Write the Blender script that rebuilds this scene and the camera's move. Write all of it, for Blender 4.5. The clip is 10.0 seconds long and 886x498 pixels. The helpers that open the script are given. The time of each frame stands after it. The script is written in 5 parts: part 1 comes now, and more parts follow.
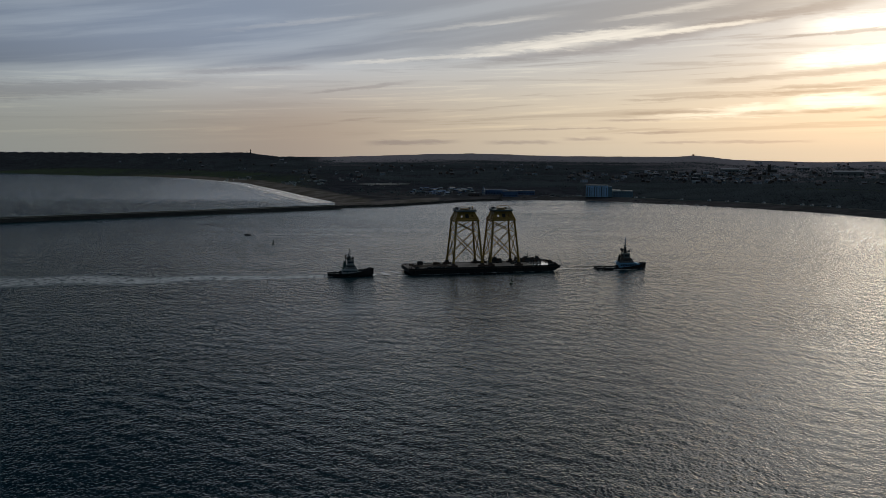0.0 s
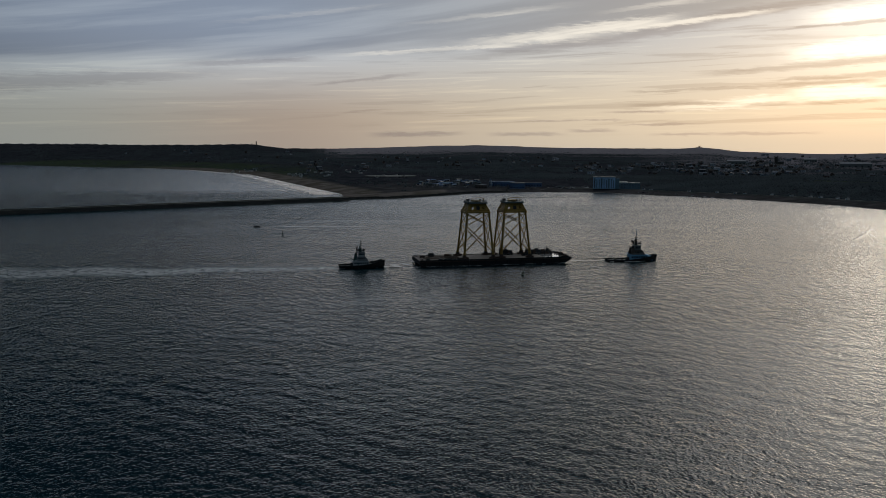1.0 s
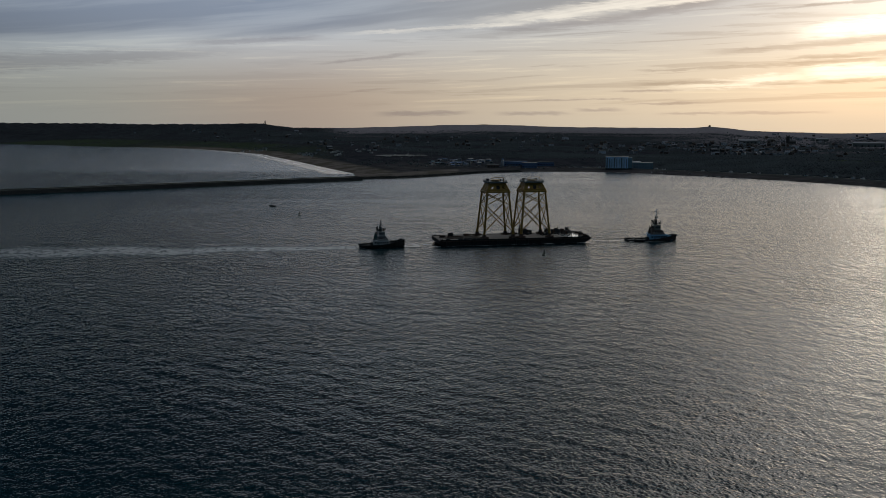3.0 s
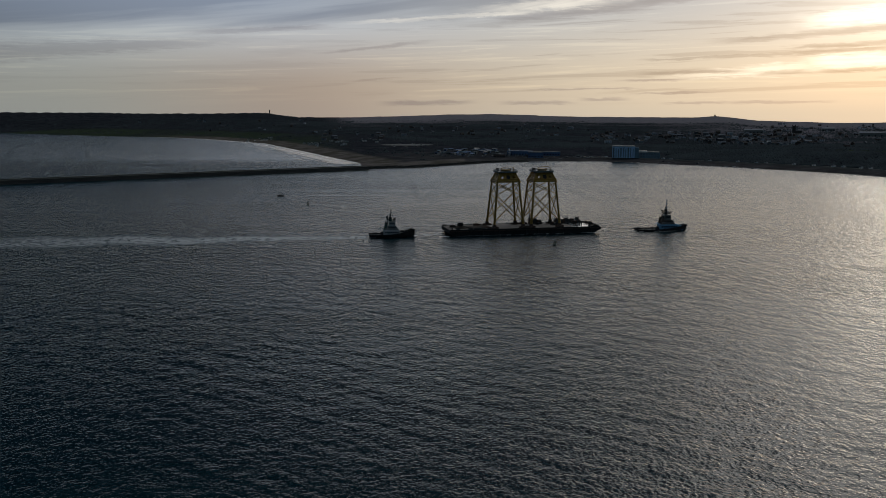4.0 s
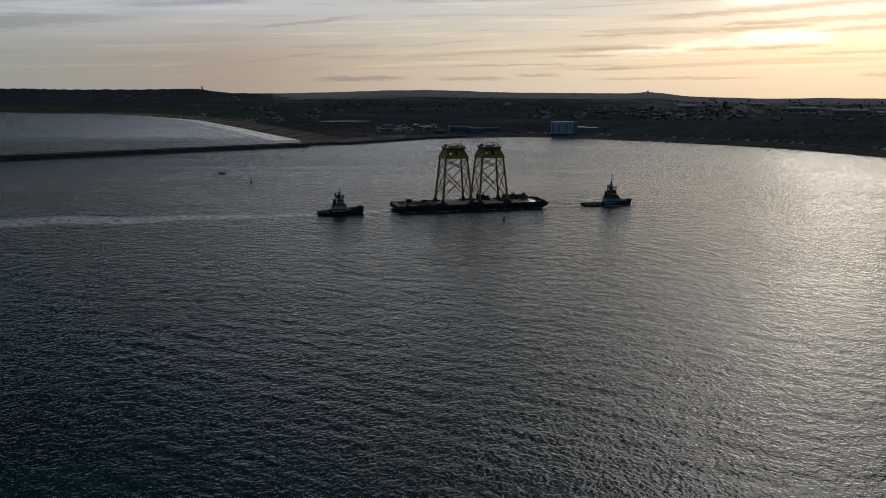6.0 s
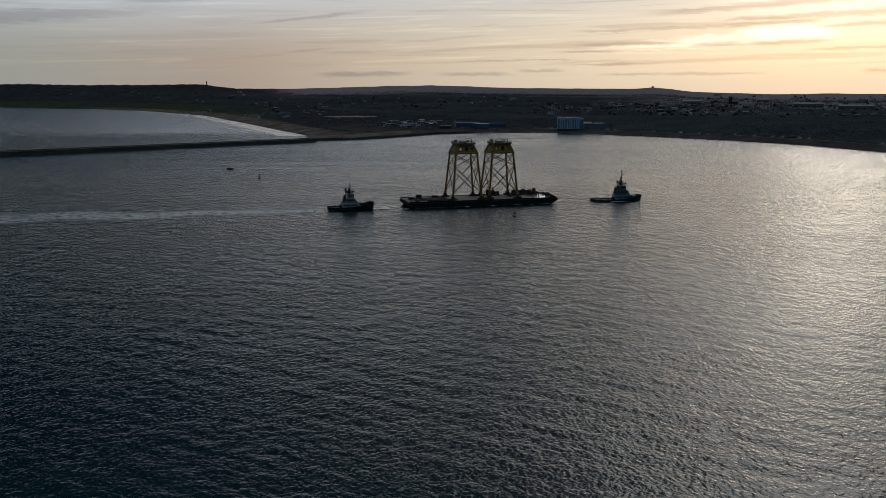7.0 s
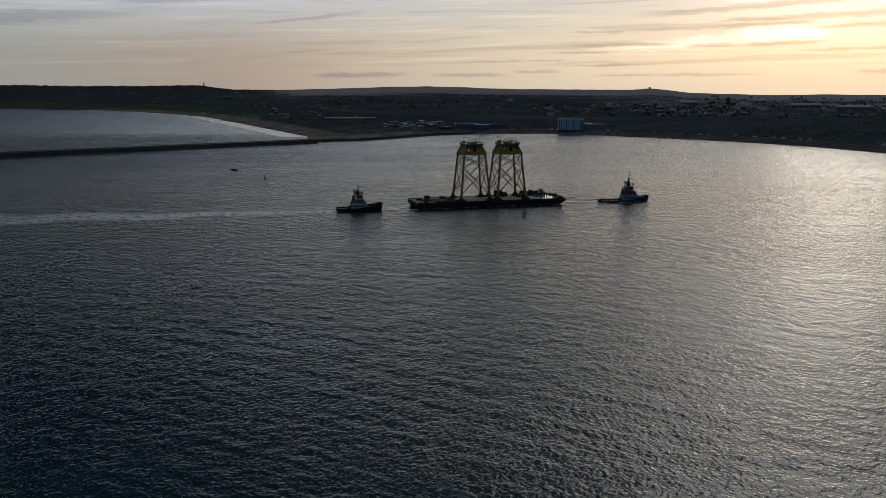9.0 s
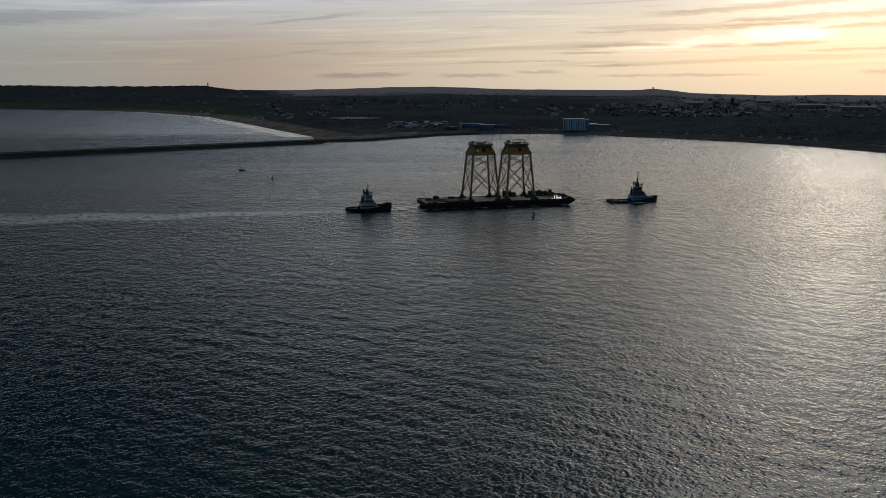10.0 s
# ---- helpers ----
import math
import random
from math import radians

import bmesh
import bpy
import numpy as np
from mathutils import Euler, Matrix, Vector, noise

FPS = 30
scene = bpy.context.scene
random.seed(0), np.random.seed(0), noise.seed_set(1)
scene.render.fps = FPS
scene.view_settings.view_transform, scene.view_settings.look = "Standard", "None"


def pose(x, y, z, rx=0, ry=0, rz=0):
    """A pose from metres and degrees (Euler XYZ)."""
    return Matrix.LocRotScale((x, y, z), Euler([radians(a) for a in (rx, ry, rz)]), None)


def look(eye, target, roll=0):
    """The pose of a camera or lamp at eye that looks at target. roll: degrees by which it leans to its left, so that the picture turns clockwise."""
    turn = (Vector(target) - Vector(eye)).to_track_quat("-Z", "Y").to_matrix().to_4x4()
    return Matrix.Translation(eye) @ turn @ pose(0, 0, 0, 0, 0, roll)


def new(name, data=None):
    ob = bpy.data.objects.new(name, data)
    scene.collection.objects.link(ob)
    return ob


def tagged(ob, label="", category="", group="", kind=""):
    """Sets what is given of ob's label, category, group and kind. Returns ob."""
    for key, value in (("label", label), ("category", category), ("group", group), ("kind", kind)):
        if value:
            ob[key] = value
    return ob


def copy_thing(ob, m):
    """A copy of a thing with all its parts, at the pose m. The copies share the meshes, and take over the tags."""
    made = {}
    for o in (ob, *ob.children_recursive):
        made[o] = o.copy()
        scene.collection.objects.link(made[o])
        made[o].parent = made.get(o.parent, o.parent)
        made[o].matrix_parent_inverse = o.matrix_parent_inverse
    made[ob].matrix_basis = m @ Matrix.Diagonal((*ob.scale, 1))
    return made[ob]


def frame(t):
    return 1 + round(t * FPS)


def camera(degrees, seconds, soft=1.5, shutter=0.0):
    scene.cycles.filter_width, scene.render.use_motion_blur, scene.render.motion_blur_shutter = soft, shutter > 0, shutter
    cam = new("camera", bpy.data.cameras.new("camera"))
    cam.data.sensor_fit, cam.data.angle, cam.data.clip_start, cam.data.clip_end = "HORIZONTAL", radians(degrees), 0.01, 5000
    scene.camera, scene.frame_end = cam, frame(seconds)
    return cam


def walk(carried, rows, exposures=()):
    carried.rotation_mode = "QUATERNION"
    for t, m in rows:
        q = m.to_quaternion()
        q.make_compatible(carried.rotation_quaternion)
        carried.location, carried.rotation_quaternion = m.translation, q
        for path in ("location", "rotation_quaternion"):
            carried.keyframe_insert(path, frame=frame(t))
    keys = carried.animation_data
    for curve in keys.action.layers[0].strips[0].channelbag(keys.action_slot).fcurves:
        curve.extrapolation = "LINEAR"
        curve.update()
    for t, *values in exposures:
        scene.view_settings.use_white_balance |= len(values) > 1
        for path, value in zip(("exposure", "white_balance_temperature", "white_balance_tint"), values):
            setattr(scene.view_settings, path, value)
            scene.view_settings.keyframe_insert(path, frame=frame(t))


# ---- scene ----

# ------------------------------------------------------------------ camera
LENS = 52.6
EYE_Z = 82.0
# seconds, turn to the left and tilt in degrees
TURNS = [
    (0.0, 0.47, -6.15), (0.5, 0.61, -6.37), (1.0, 0.76, -6.67), (1.5, 0.87, -6.99), (2.0, 0.98, -7.31),
    (2.5, 1.09, -7.64), (3.3, 1.28, -8.17), (4.0, 1.44, -8.63), (4.5, 1.50, -8.97), (4.7, 1.07, -9.12),
    (4.9, 0.52, -9.26), (5.0, 0.16, -9.33), (5.1, -0.52, -9.42), (5.2, -1.20, -9.50), (5.3, -1.83, -9.58),
    (5.4, -2.25, -9.65), (5.5, -2.45, -9.73), (5.7, -2.70, -9.92), (6.2, -2.65, -10.22), (6.8, -2.49, -10.39),
    (7.0, -2.46, -10.41), (7.5, -2.35, -10.41), (8.0, -2.23, -10.38), (8.15, -2.20, -10.37), (8.3, -2.37, -10.36),
    (8.5, -2.67, -10.35), (8.7, -2.75, -10.35), (9.0, -2.75, -10.35), (9.5, -2.66, -10.33), (10.0, -2.58, -10.33),
]
SLIDE = 4.4   # metres a second to the left


def eye_x(t):
    return SLIDE * (5.0 - t)


cam = camera(LENS, 10.0, soft=0.85)
walk(cam, [(t, pose(eye_x(t), 0, EYE_Z, 90 + tilt, 0, turn)) for t, turn, tilt in TURNS], [(0.0, -1.54), (2.5, -1.54), (4.0, -1.55), (4.5, -1.48), (5.0, -1.44), (10.0, -1.41)])

# ------------------------------------------------------------------ sky and sun
SUN_AZ, SUN_EL = 27.3, 6.2


def heading(az, el):
    a, e = radians(az), radians(el)
    return Vector((math.sin(a) * math.cos(e), math.cos(a) * math.cos(e), math.sin(e)))


class Nodes:
    """Short hand for a node tree."""

    def __init__(self, tree):
        self.tree = tree
        tree.nodes.clear()

    def add(self, kind, **sets):
        n = self.tree.nodes.new(kind)
        for key, value in sets.items():
            setattr(n, key, value)
        return n

    def link(self, a, b):
        self.tree.links.new(a, b)

    def put(self, value, socket):
        if hasattr(value, "is_output"):
            self.tree.links.new(value, socket)
        else:
            socket.default_value = value

    def math(self, op, a, b=0.0, c=None, clamp=False):
        n = self.add("ShaderNodeMath", operation=op, use_clamp=clamp)
        self.put(a, n.inputs[0])
        self.put(b, n.inputs[1])
        if c is not None:
            self.put(c, n.inputs[2])
        return n.outputs[0]

    def smooth(self, value, lo, hi, to0=0.0, to1=1.0):
        n = self.add("ShaderNodeMapRange", interpolation_type="SMOOTHSTEP")
        for i, v in enumerate((value, lo, hi, to0, to1)):
            self.put(v, n.inputs[i])
        return n.outputs[0]

    def mix(self, factor, a, b, blend="MIX"):
        n = self.add("ShaderNodeMix", data_type="RGBA", blend_type=blend)
        self.put(factor, n.inputs[0])
        self.put(a, n.inputs[6])
        self.put(b, n.inputs[7])
        return n.outputs[2]

    def noise(self, vector, scale, detail=4.0, rough=0.5, distortion=0.0):
        n = self.add("ShaderNodeTexNoise")
        self.put(vector, n.inputs["Vector"])
        n.inputs["Scale"].default_value = scale
        n.inputs["Detail"].default_value = detail
        n.inputs["Roughness"].default_value = rough
        n.inputs["Distortion"].default_value = distortion
        return n.outputs["Fac"]

    def vec(self, x, y, z=0.0):
        n = self.add("ShaderNodeCombineXYZ")
        for i, v in enumerate((x, y, z)):
            self.put(v, n.inputs[i])
        return n.outputs[0]


def build_sky():
    world = bpy.data.worlds.new("evening_sky")
    scene.world = world
    world.use_nodes = True
    k = Nodes(world.node_tree)
    way = k.add("ShaderNodeTexCoord").outputs["Generated"]
    xyz = k.add("ShaderNodeSeparateXYZ")
    k.link(way, xyz.inputs[0])
    x, y, z = xyz.outputs
    up = k.math("MAXIMUM", z, 0.0)
    # the bearing from the sun, as cosine on the level
    flat = heading(SUN_AZ, 0.0)
    level = k.math("ADD", k.math("MULTIPLY", x, flat.x), k.math("MULTIPLY", y, flat.y))

    level = k.math("DIVIDE", level, k.math("SQRT", k.math("MAXIMUM", k.math("SUBTRACT", 1.0, k.math("MULTIPLY", z, z)), 0.01)))

    # clear evening air
    air = k.add("ShaderNodeTexSky", sky_type="NISHITA", sun_disc=False)
    air.sun_elevation, air.sun_rotation = radians(SUN_EL), radians(SUN_AZ)
    air.air_density, air.dust_density = 1.2, 2.0

    # a thin veil over it: pale near the horizon, grey blue higher up, warm towards the sun
    warm = k.smooth(level, 0.76, 1.0)
    low = k.mix(warm, (0.335, 0.273, 0.23, 1), (0.565, 0.51, 0.405, 1))
    low = k.mix(k.smooth(level, 0.85, 0.60), low, (0.275, 0.285, 0.262, 1))
    low = k.mix(k.smooth(level, 0.72, 0.1), low, (0.13, 0.155, 0.19, 1))
    high = k.mix(warm, (0.48, 0.54, 0.61, 1), (0.41, 0.44, 0.475, 1))
    high = k.mix(k.smooth(level, 0.78, 0.25), high, (0.07, 0.11, 0.165, 1))
    veil = k.mix(k.smooth(up, 0.02, 0.13), low, high)
    # sky above the view, darkened away from the sun to dim the water
    middle = k.mix(k.smooth(level, 0.93, 0.63), (0.36, 0.405, 0.455, 1), (0.001, 0.013, 0.030, 1))
    zenith = k.mix(k.smooth(level, 0.995, 0.74), (0.060, 0.070, 0.080, 1), (0.001, 0.014, 0.023, 1))
    zenith = k.mix(k.smooth(up, 0.26, 0.48), middle, zenith)
    # bright patch added above the view, towards the sun, to lighten the water
    zenith = k.mix(k.math("MULTIPLY", k.smooth(level, 0.972, 1.0), k.smooth(up, 0.20, 0.40)), zenith, (2.5, 2.46, 2.34, 1))
    # overhead brightness added out of view to light ground, decks and foam
    zenith = k.mix(k.smooth(up, 0.82, 1.0), zenith, (0.56, 0.62, 0.68, 1))
    veil = k.mix(k.smooth(up, k.smooth(level, 0.62, 0.90, 0.14, 0.15), k.smooth(level, 0.66, 0.94, 0.20, 0.46)), veil, zenith)

    # a long bank of stratus whose lower edge climbs slowly towards the sun
    bearing = k.math("ARCTAN2", x, y)
    edge_up = k.math("ADD", k.math("ADD", 0.104, k.math("MULTIPLY", bearing, 0.086)), k.math("MULTIPLY", k.math("MULTIPLY", bearing, bearing), 0.06))
    sway = k.math("SUBTRACT", k.noise(k.vec(k.math("MULTIPLY", bearing, 4.0), k.math("MULTIPLY", up, 13.0), 5.0), 1.0, 3.0), 0.5)
    q = k.math("ADD", k.math("SUBTRACT", up, edge_up), k.math("MULTIPLY", sway, 0.016))
    slant = k.math("ADD", k.math("SUBTRACT", up, k.math("MULTIPLY", bearing, 0.125)), k.math("MULTIPLY", sway, 0.012))
    n1 = k.noise(k.vec(k.math("MULTIPLY", bearing, 1.7), k.math("MULTIPLY", slant, 30.0), 2.6), 1.0, 4.0, 0.5, 0.15)
    n2 = k.noise(k.vec(k.math("MULTIPLY", bearing, 4.0), k.math("MULTIPLY", slant, 70.0), 7.0), 1.0, 6.0, 0.6, 0.2)
    thick = k.math("ADD", k.math("MULTIPLY", n1, 0.62), k.math("MULTIPLY", n2, 0.38))
    bank = k.smooth(k.math("ADD", q, k.math("MULTIPLY", k.math("SUBTRACT", 0.5, n1), 0.05)), -0.008, 0.014)
    bank = k.math("MULTIPLY", bank, k.smooth(up, 0.25, 0.15, 0.2, 1.0))
    warm_cut = k.math("SUBTRACT", 1.0, k.math("MULTIPLY", warm, 0.3))
    dark = k.math("MULTIPLY", bank, k.math("MULTIPLY", k.smooth(thick, 0.64, 0.45, 0.62, 1.0), warm_cut))
    grey = k.mix(warm, (0.43, 0.47, 0.56, 1), (0.50, 0.49, 0.50, 1))
    sky = k.mix(dark, veil, k.mix(1.0, veil, grey, "MULTIPLY"))
    # faint level streaks under the bank
    slow = k.math("SUBTRACT", up, k.math("MULTIPLY", bearing, 0.022))
    s1 = k.noise(k.vec(k.math("MULTIPLY", bearing, 5.0), k.math("MULTIPLY", slow, 135.0), 3.3), 1.0, 7.0, 0.62, 0.6)
    haze = k.math("MULTIPLY", k.smooth(up, 0.004, 0.03), k.math("SUBTRACT", 1.0, bank))
    sky = k.mix(k.math("MULTIPLY", k.math("MULTIPLY", k.smooth(s1, 0.52, 0.62), haze), k.math("ADD", 0.22, k.math("MULTIPLY", warm, 0.7), clamp=True)), sky, k.mix(1.0, sky, (0.74, 0.74, 0.76, 1), "MULTIPLY"))
    sky = k.mix(k.math("MULTIPLY", k.smooth(s1, 0.46, 0.34), haze), sky, k.mix(1.0, sky, (1.17, 1.15, 1.10, 1), "MULTIPLY"))

    # single clouds: each a drawn-out lens between two bearings, ragged at its edge
    az = k.math("MULTIPLY", bearing, 57.2958)
    el = k.math("MULTIPLY", k.math("ARCSINE", z), 57.2958)
    rag = k.math("SUBTRACT", k.noise(k.vec(k.math("MULTIPLY", az, 0.55), k.math("MULTIPLY", el, 3.2), 8.0), 1.0, 5.0, 0.62, 0.5), 0.5)
    fray = k.math("MULTIPLY", k.math("SUBTRACT", k.noise(k.vec(k.math("MULTIPLY", az, 0.9), k.math("MULTIPLY", el, 9.0), 2.0), 1.0, 5.0, 0.65, 0.3), 0.5), 1.9)
    el_rag = k.math("ADD", el, k.math("MULTIPLY", rag, 0.42))

    def lens(a0, e0, a1, e1, h0, h1, fade=2.5):
        """From bearing a0 at height e0 to a1 at e1, half as thick as h0 and h1, in degrees."""
        along = k.add("ShaderNodeMapRange", clamp=True)
        k.link(az, along.inputs[0])
        along.inputs[1].default_value, along.inputs[2].default_value = a0, a1
        f = along.outputs[0]
        off = k.math("ABSOLUTE", k.math("SUBTRACT", el_rag, k.math("MULTIPLY_ADD", f, e1 - e0, e0)))
        thick = k.math("DIVIDE", off, k.math("MULTIPLY_ADD", f, h1 - h0, h0))
        body = k.smooth(k.math("ADD", thick, fray), 1.4, 0.2)
        ends = k.math("MULTIPLY", k.smooth(az, a0 - fade * 0.3, a0 + fade), k.smooth(az, a1 + fade * 0.3, a1 - fade))
        return k.math("MULTIPLY", body, ends)

    def gather(lenses):
        total = 0.0
        for sheet in lenses:
            total = k.math("MAXIMUM", total, lens(*sheet))
        return total

    # the grey belt under the bright seam, and wisps over the bay
    belts = gather([(1.5, 5.75, 12.0, 6.5, 0.25, 0.42), (9.0, 6.25, 16.5, 7.4, 0.42, 0.34), (14.0, 7.25, 24.5, 8.6, 0.42, 0.30), (-36, 2.8, -12.5, 4.5, 0.85, 0.22, 8.0),
                    (-9.5, 3.6, -2.0, 4.45, 0.08, 0.16), (-7.5, 1.9, -4.0, 2.2, 0.05, 0.08), (-17.5, 4.75, -8.0, 5.3, 0.2, 0.15)])
    sky = k.mix(k.math("MULTIPLY", belts, 0.9), sky, k.mix(1.0, sky, (0.73, 0.72, 0.75, 1), "MULTIPLY"))
    # bright seams where the bank thins out
    seams = gather([(-7.5, 5.5, 4.5, 6.2, 0.10, 0.16), (0.0, 6.25, 9.5, 6.9, 0.22, 0.50, 4.0), (5.0, 6.75, 14.0, 7.5, 0.38, 0.36), (9.0, 6.9, 20.0, 7.85, 0.28, 0.10)])
    wisps = gather([(-3.5, 7.35, 7.5, 8.55, 0.10, 0.20, 5.0), (9.0, 7.95, 18.5, 9.1, 0.12, 0.34, 4.0), (-20.0, 4.45, -9.0, 5.7, 0.12, 0.09, 5.0), (-16.0, 7.1, -4.0, 8.6, 0.16, 0.14, 5.0), (18.0, 8.6, 30.0, 9.6, 0.2, 0.3, 4.0)])
    seams = k.math("MAXIMUM", k.math("MULTIPLY", seams, 0.8), k.math("MULTIPLY", wisps, 0.38))
    seams = k.math("MULTIPLY", seams, k.smooth(n2, 0.36, 0.6, 0.45, 1.0))
    faint = k.smooth(az, -14.0, 3.0, 0.35, 1.0)
    sky = k.mix(k.math("MULTIPLY", seams, faint), sky, k.mix(faint, (0.60, 0.60, 0.60, 1), (0.86, 0.82, 0.74, 1)))

    # the glow round the veiled sun, with open gaps between its bars of cloud
    da, de = k.math("SUBTRACT", az, SUN_AZ), k.math("SUBTRACT", el, SUN_EL)
    spread = k.math("ADD", k.math("POWER", k.math("DIVIDE", da, 7.2), 2.0), k.math("POWER", k.math("DIVIDE", de, 2.8), 2.0))
    glow = k.math("MULTIPLY", k.math("EXPONENT", k.math("MULTIPLY", spread, -1.0)), 0.40)
    spread = k.math("ADD", k.math("POWER", k.math("DIVIDE", da, 17.0), 2.0), k.math("POWER", k.math("DIVIDE", k.math("SUBTRACT", el, 3.4), 3.6), 2.0))
    glow = k.math("ADD", glow, k.math("MULTIPLY", k.math("EXPONENT", k.math("MULTIPLY", spread, -1.0)), 0.09))
    gaps = gather([(20.0, 2.95, 26.0, 3.05, 0.50, 0.42, 1.5), (19.5, 5.2, 34.0, 6.0, 0.45, 0.75, 2.5), (20.5, 7.2, 34.0, 7.8, 0.45, 0.7, 2.5), (11.0, 2.1, 21.5, 2.7, 0.22, 0.40, 4.0)])
    glow = k.math("ADD", glow, k.math("MULTIPLY", gaps, k.smooth(az, 10.0, 22.0, 0.12, 0.42)))
    bars = gather([(14.5, 4.15, 34.0, 5.35, 0.16, 0.30), (19.0, 3.72, 36.0, 4.35, 0.07, 0.42, 1.5), (10.5, 3.15, 25.0, 3.62, 0.07, 0.17, 1.5), (24.0, 3.28, 36.0, 3.6, 0.10, 0.40, 1.2),
                   (17.5, 6.6, 34.0, 7.2, 0.08, 0.13), (10.5, 2.40, 17.0, 2.46, 0.13, 0.10, 1.5), (17.3, 2.30, 20.6, 2.42, 0.12, 0.14, 1.0), (20.8, 2.35, 25.5, 2.5, 0.11, 0.09, 1.2),
                   (24.0, 1.98, 32.0, 2.1, 0.10, 0.10, 1.2), (27.0, 0.75, 31.0, 0.85, 0.12, 0.15, 0.8)])
    low_bars = gather([(-5.5, 0.60, 0.6, 0.66, 0.18, 0.13, 1.5), (2.0, 0.62, 7.0, 0.62, 0.11, 0.09, 1.5), (7.0, 0.84, 10.2, 0.86, 0.10, 0.11, 1.0), (12.0, 0.58, 16.5, 0.66, 0.09, 0.09, 1.5),
                       (15.5, 0.60, 22.0, 0.64, 0.09, 0.07, 1.5), (3.5, 1.45, 11.0, 1.5, 0.06, 0.06, 2.0), (9.0, 1.95, 14.0, 2.0, 0.07, 0.06, 2.0), (10.0, 1.15, 16.0, 1.3, 0.06, 0.06, 2.0)])
    glow = k.math("MULTIPLY", glow, k.math("SUBTRACT", 1.0, k.math("MULTIPLY", k.math("MAXIMUM", bars, k.math("MULTIPLY", belts, 0.8)), 0.62)))
    sky = k.mix(k.math("MULTIPLY", bars, 0.95), sky, k.mix(1.0, sky, (0.72, 0.73, 0.76, 1), "MULTIPLY"))
    sky = k.mix(k.math("MULTIPLY", low_bars, 0.95), sky, k.mix(1.0, sky, (0.68, 0.69, 0.76, 1), "MULTIPLY"))
    sky = k.mix(1.0, sky, k.vec(glow, k.math("MULTIPLY", glow, 0.94), k.math("MULTIPLY", glow, 0.78)), "ADD")
    sky = k.mix(1.0, sky, k.mix(1.0, air.outputs[0], (0.006, 0.006, 0.006, 1), "MULTIPLY"), "ADD")
    bg = k.add("ShaderNodeBackground")
    k.link(sky, bg.inputs[0])
    bg.inputs[1].default_value = 3.0
    out = k.add("ShaderNodeOutputWorld")
    k.link(bg.outputs[0], out.inputs[0])


build_sky()
sun_data = bpy.data.lights.new("sun", "SUN")
sun_data.energy, sun_data.angle, sun_data.color = 0.10, radians(8), (1.0, 0.88, 0.72)
sun = new("sun", sun_data)
sun.matrix_world = look(heading(SUN_AZ, SUN_EL) * 300, (0, 0, 0))


# ------------------------------------------------------------------ materials
def paint(name, colour, rough=0.5, metal=0.0, grain=1.0, vary=0.25, bump=0.0, stain=0.0, dark=(0.05, 0.04, 0.035), spread=0.0, sheen=0.5):
    """A worn surface: grain metres across, colour variation, stains of another colour, relief; spread varies it from piece to piece."""
    m = bpy.data.materials.new(name)
    m.use_nodes = True
    k = Nodes(m.node_tree)
    where = k.add("ShaderNodeTexCoord").outputs["Object"]
    fine = k.noise(where, 1.0 / grain, 5.0, 0.6)
    wide = k.noise(where, 0.17 / grain, 3.0, 0.5)
    both = k.math("ADD", k.math("MULTIPLY", fine, 0.5), k.math("MULTIPLY", wide, 0.5))
    c = Vector(colour)
    tone = k.mix(k.smooth(both, 0.3, 0.7), (*(c * (1 - vary)), 1), (*(c * (1 + vary)), 1))
    if stain:
        tone = k.mix(k.math("MULTIPLY", k.smooth(wide, 0.48, 0.66), stain), tone, (*dark, 1))
    if spread:
        r = k.add("ShaderNodeObjectInfo").outputs["Random"]
        tone = k.mix(1.0, tone, k.vec(*[k.math("ADD", k.math("MULTIPLY", r, spread * 2), 1 - spread)] * 3), "MULTIPLY")
    b = k.add("ShaderNodeBsdfPrincipled")
    k.link(tone, b.inputs["Base Color"])
    b.inputs["Metallic"].default_value = metal
    b.inputs["Specular IOR Level"].default_value = sheen
    k.link(k.math("ADD", k.math("MULTIPLY", fine, 0.2), rough - 0.1, clamp=True), b.inputs["Roughness"])
    if bump:
        n = k.add("ShaderNodeBump")
        n.inputs["Strength"].default_value = 0.6
        n.inputs["Distance"].default_value = bump
        k.link(fine, n.inputs["Height"])
        k.link(n.outputs[0], b.inputs["Normal"])
    k.link(b.outputs[0], k.add("ShaderNodeOutputMaterial").inputs[0])
    return m


YELLOW = paint("yellow_marine_paint", (0.31, 0.18, 0.026), 0.45, grain=0.9, vary=0.18, stain=0.25, dark=(0.30, 0.17, 0.03))
STEEL = paint("galvanised_steel", (0.30, 0.31, 0.32), 0.45, 0.6, grain=0.5)
HULL = paint("black_hull_paint", (0.012, 0.013, 0.015), 0.7, grain=2.0, stain=0.4, dark=(0.03, 0.02, 0.014))
DECK = paint("worn_deck_plate", (0.085, 0.068, 0.058), 0.62, grain=2.5, vary=0.4, stain=0.5, dark=(0.04, 0.035, 0.03), bump=0.01)
RUST = paint("rusty_steel", (0.06, 0.035, 0.025), 0.7, grain=0.7, vary=0.35, bump=0.01)
RUBBER = paint("black_rubber", (0.015, 0.015, 0.016), 0.8, grain=0.4)
WHITE = paint("white_marine_paint", (0.72, 0.74, 0.75), 0.4, grain=0.8, vary=0.08, stain=0.15, dark=(0.4, 0.36, 0.3))
PALE = paint("grimy_white_paint", (0.46, 0.50, 0.52), 0.45, grain=0.8, vary=0.12, stain=0.3, dark=(0.2, 0.18, 0.16))
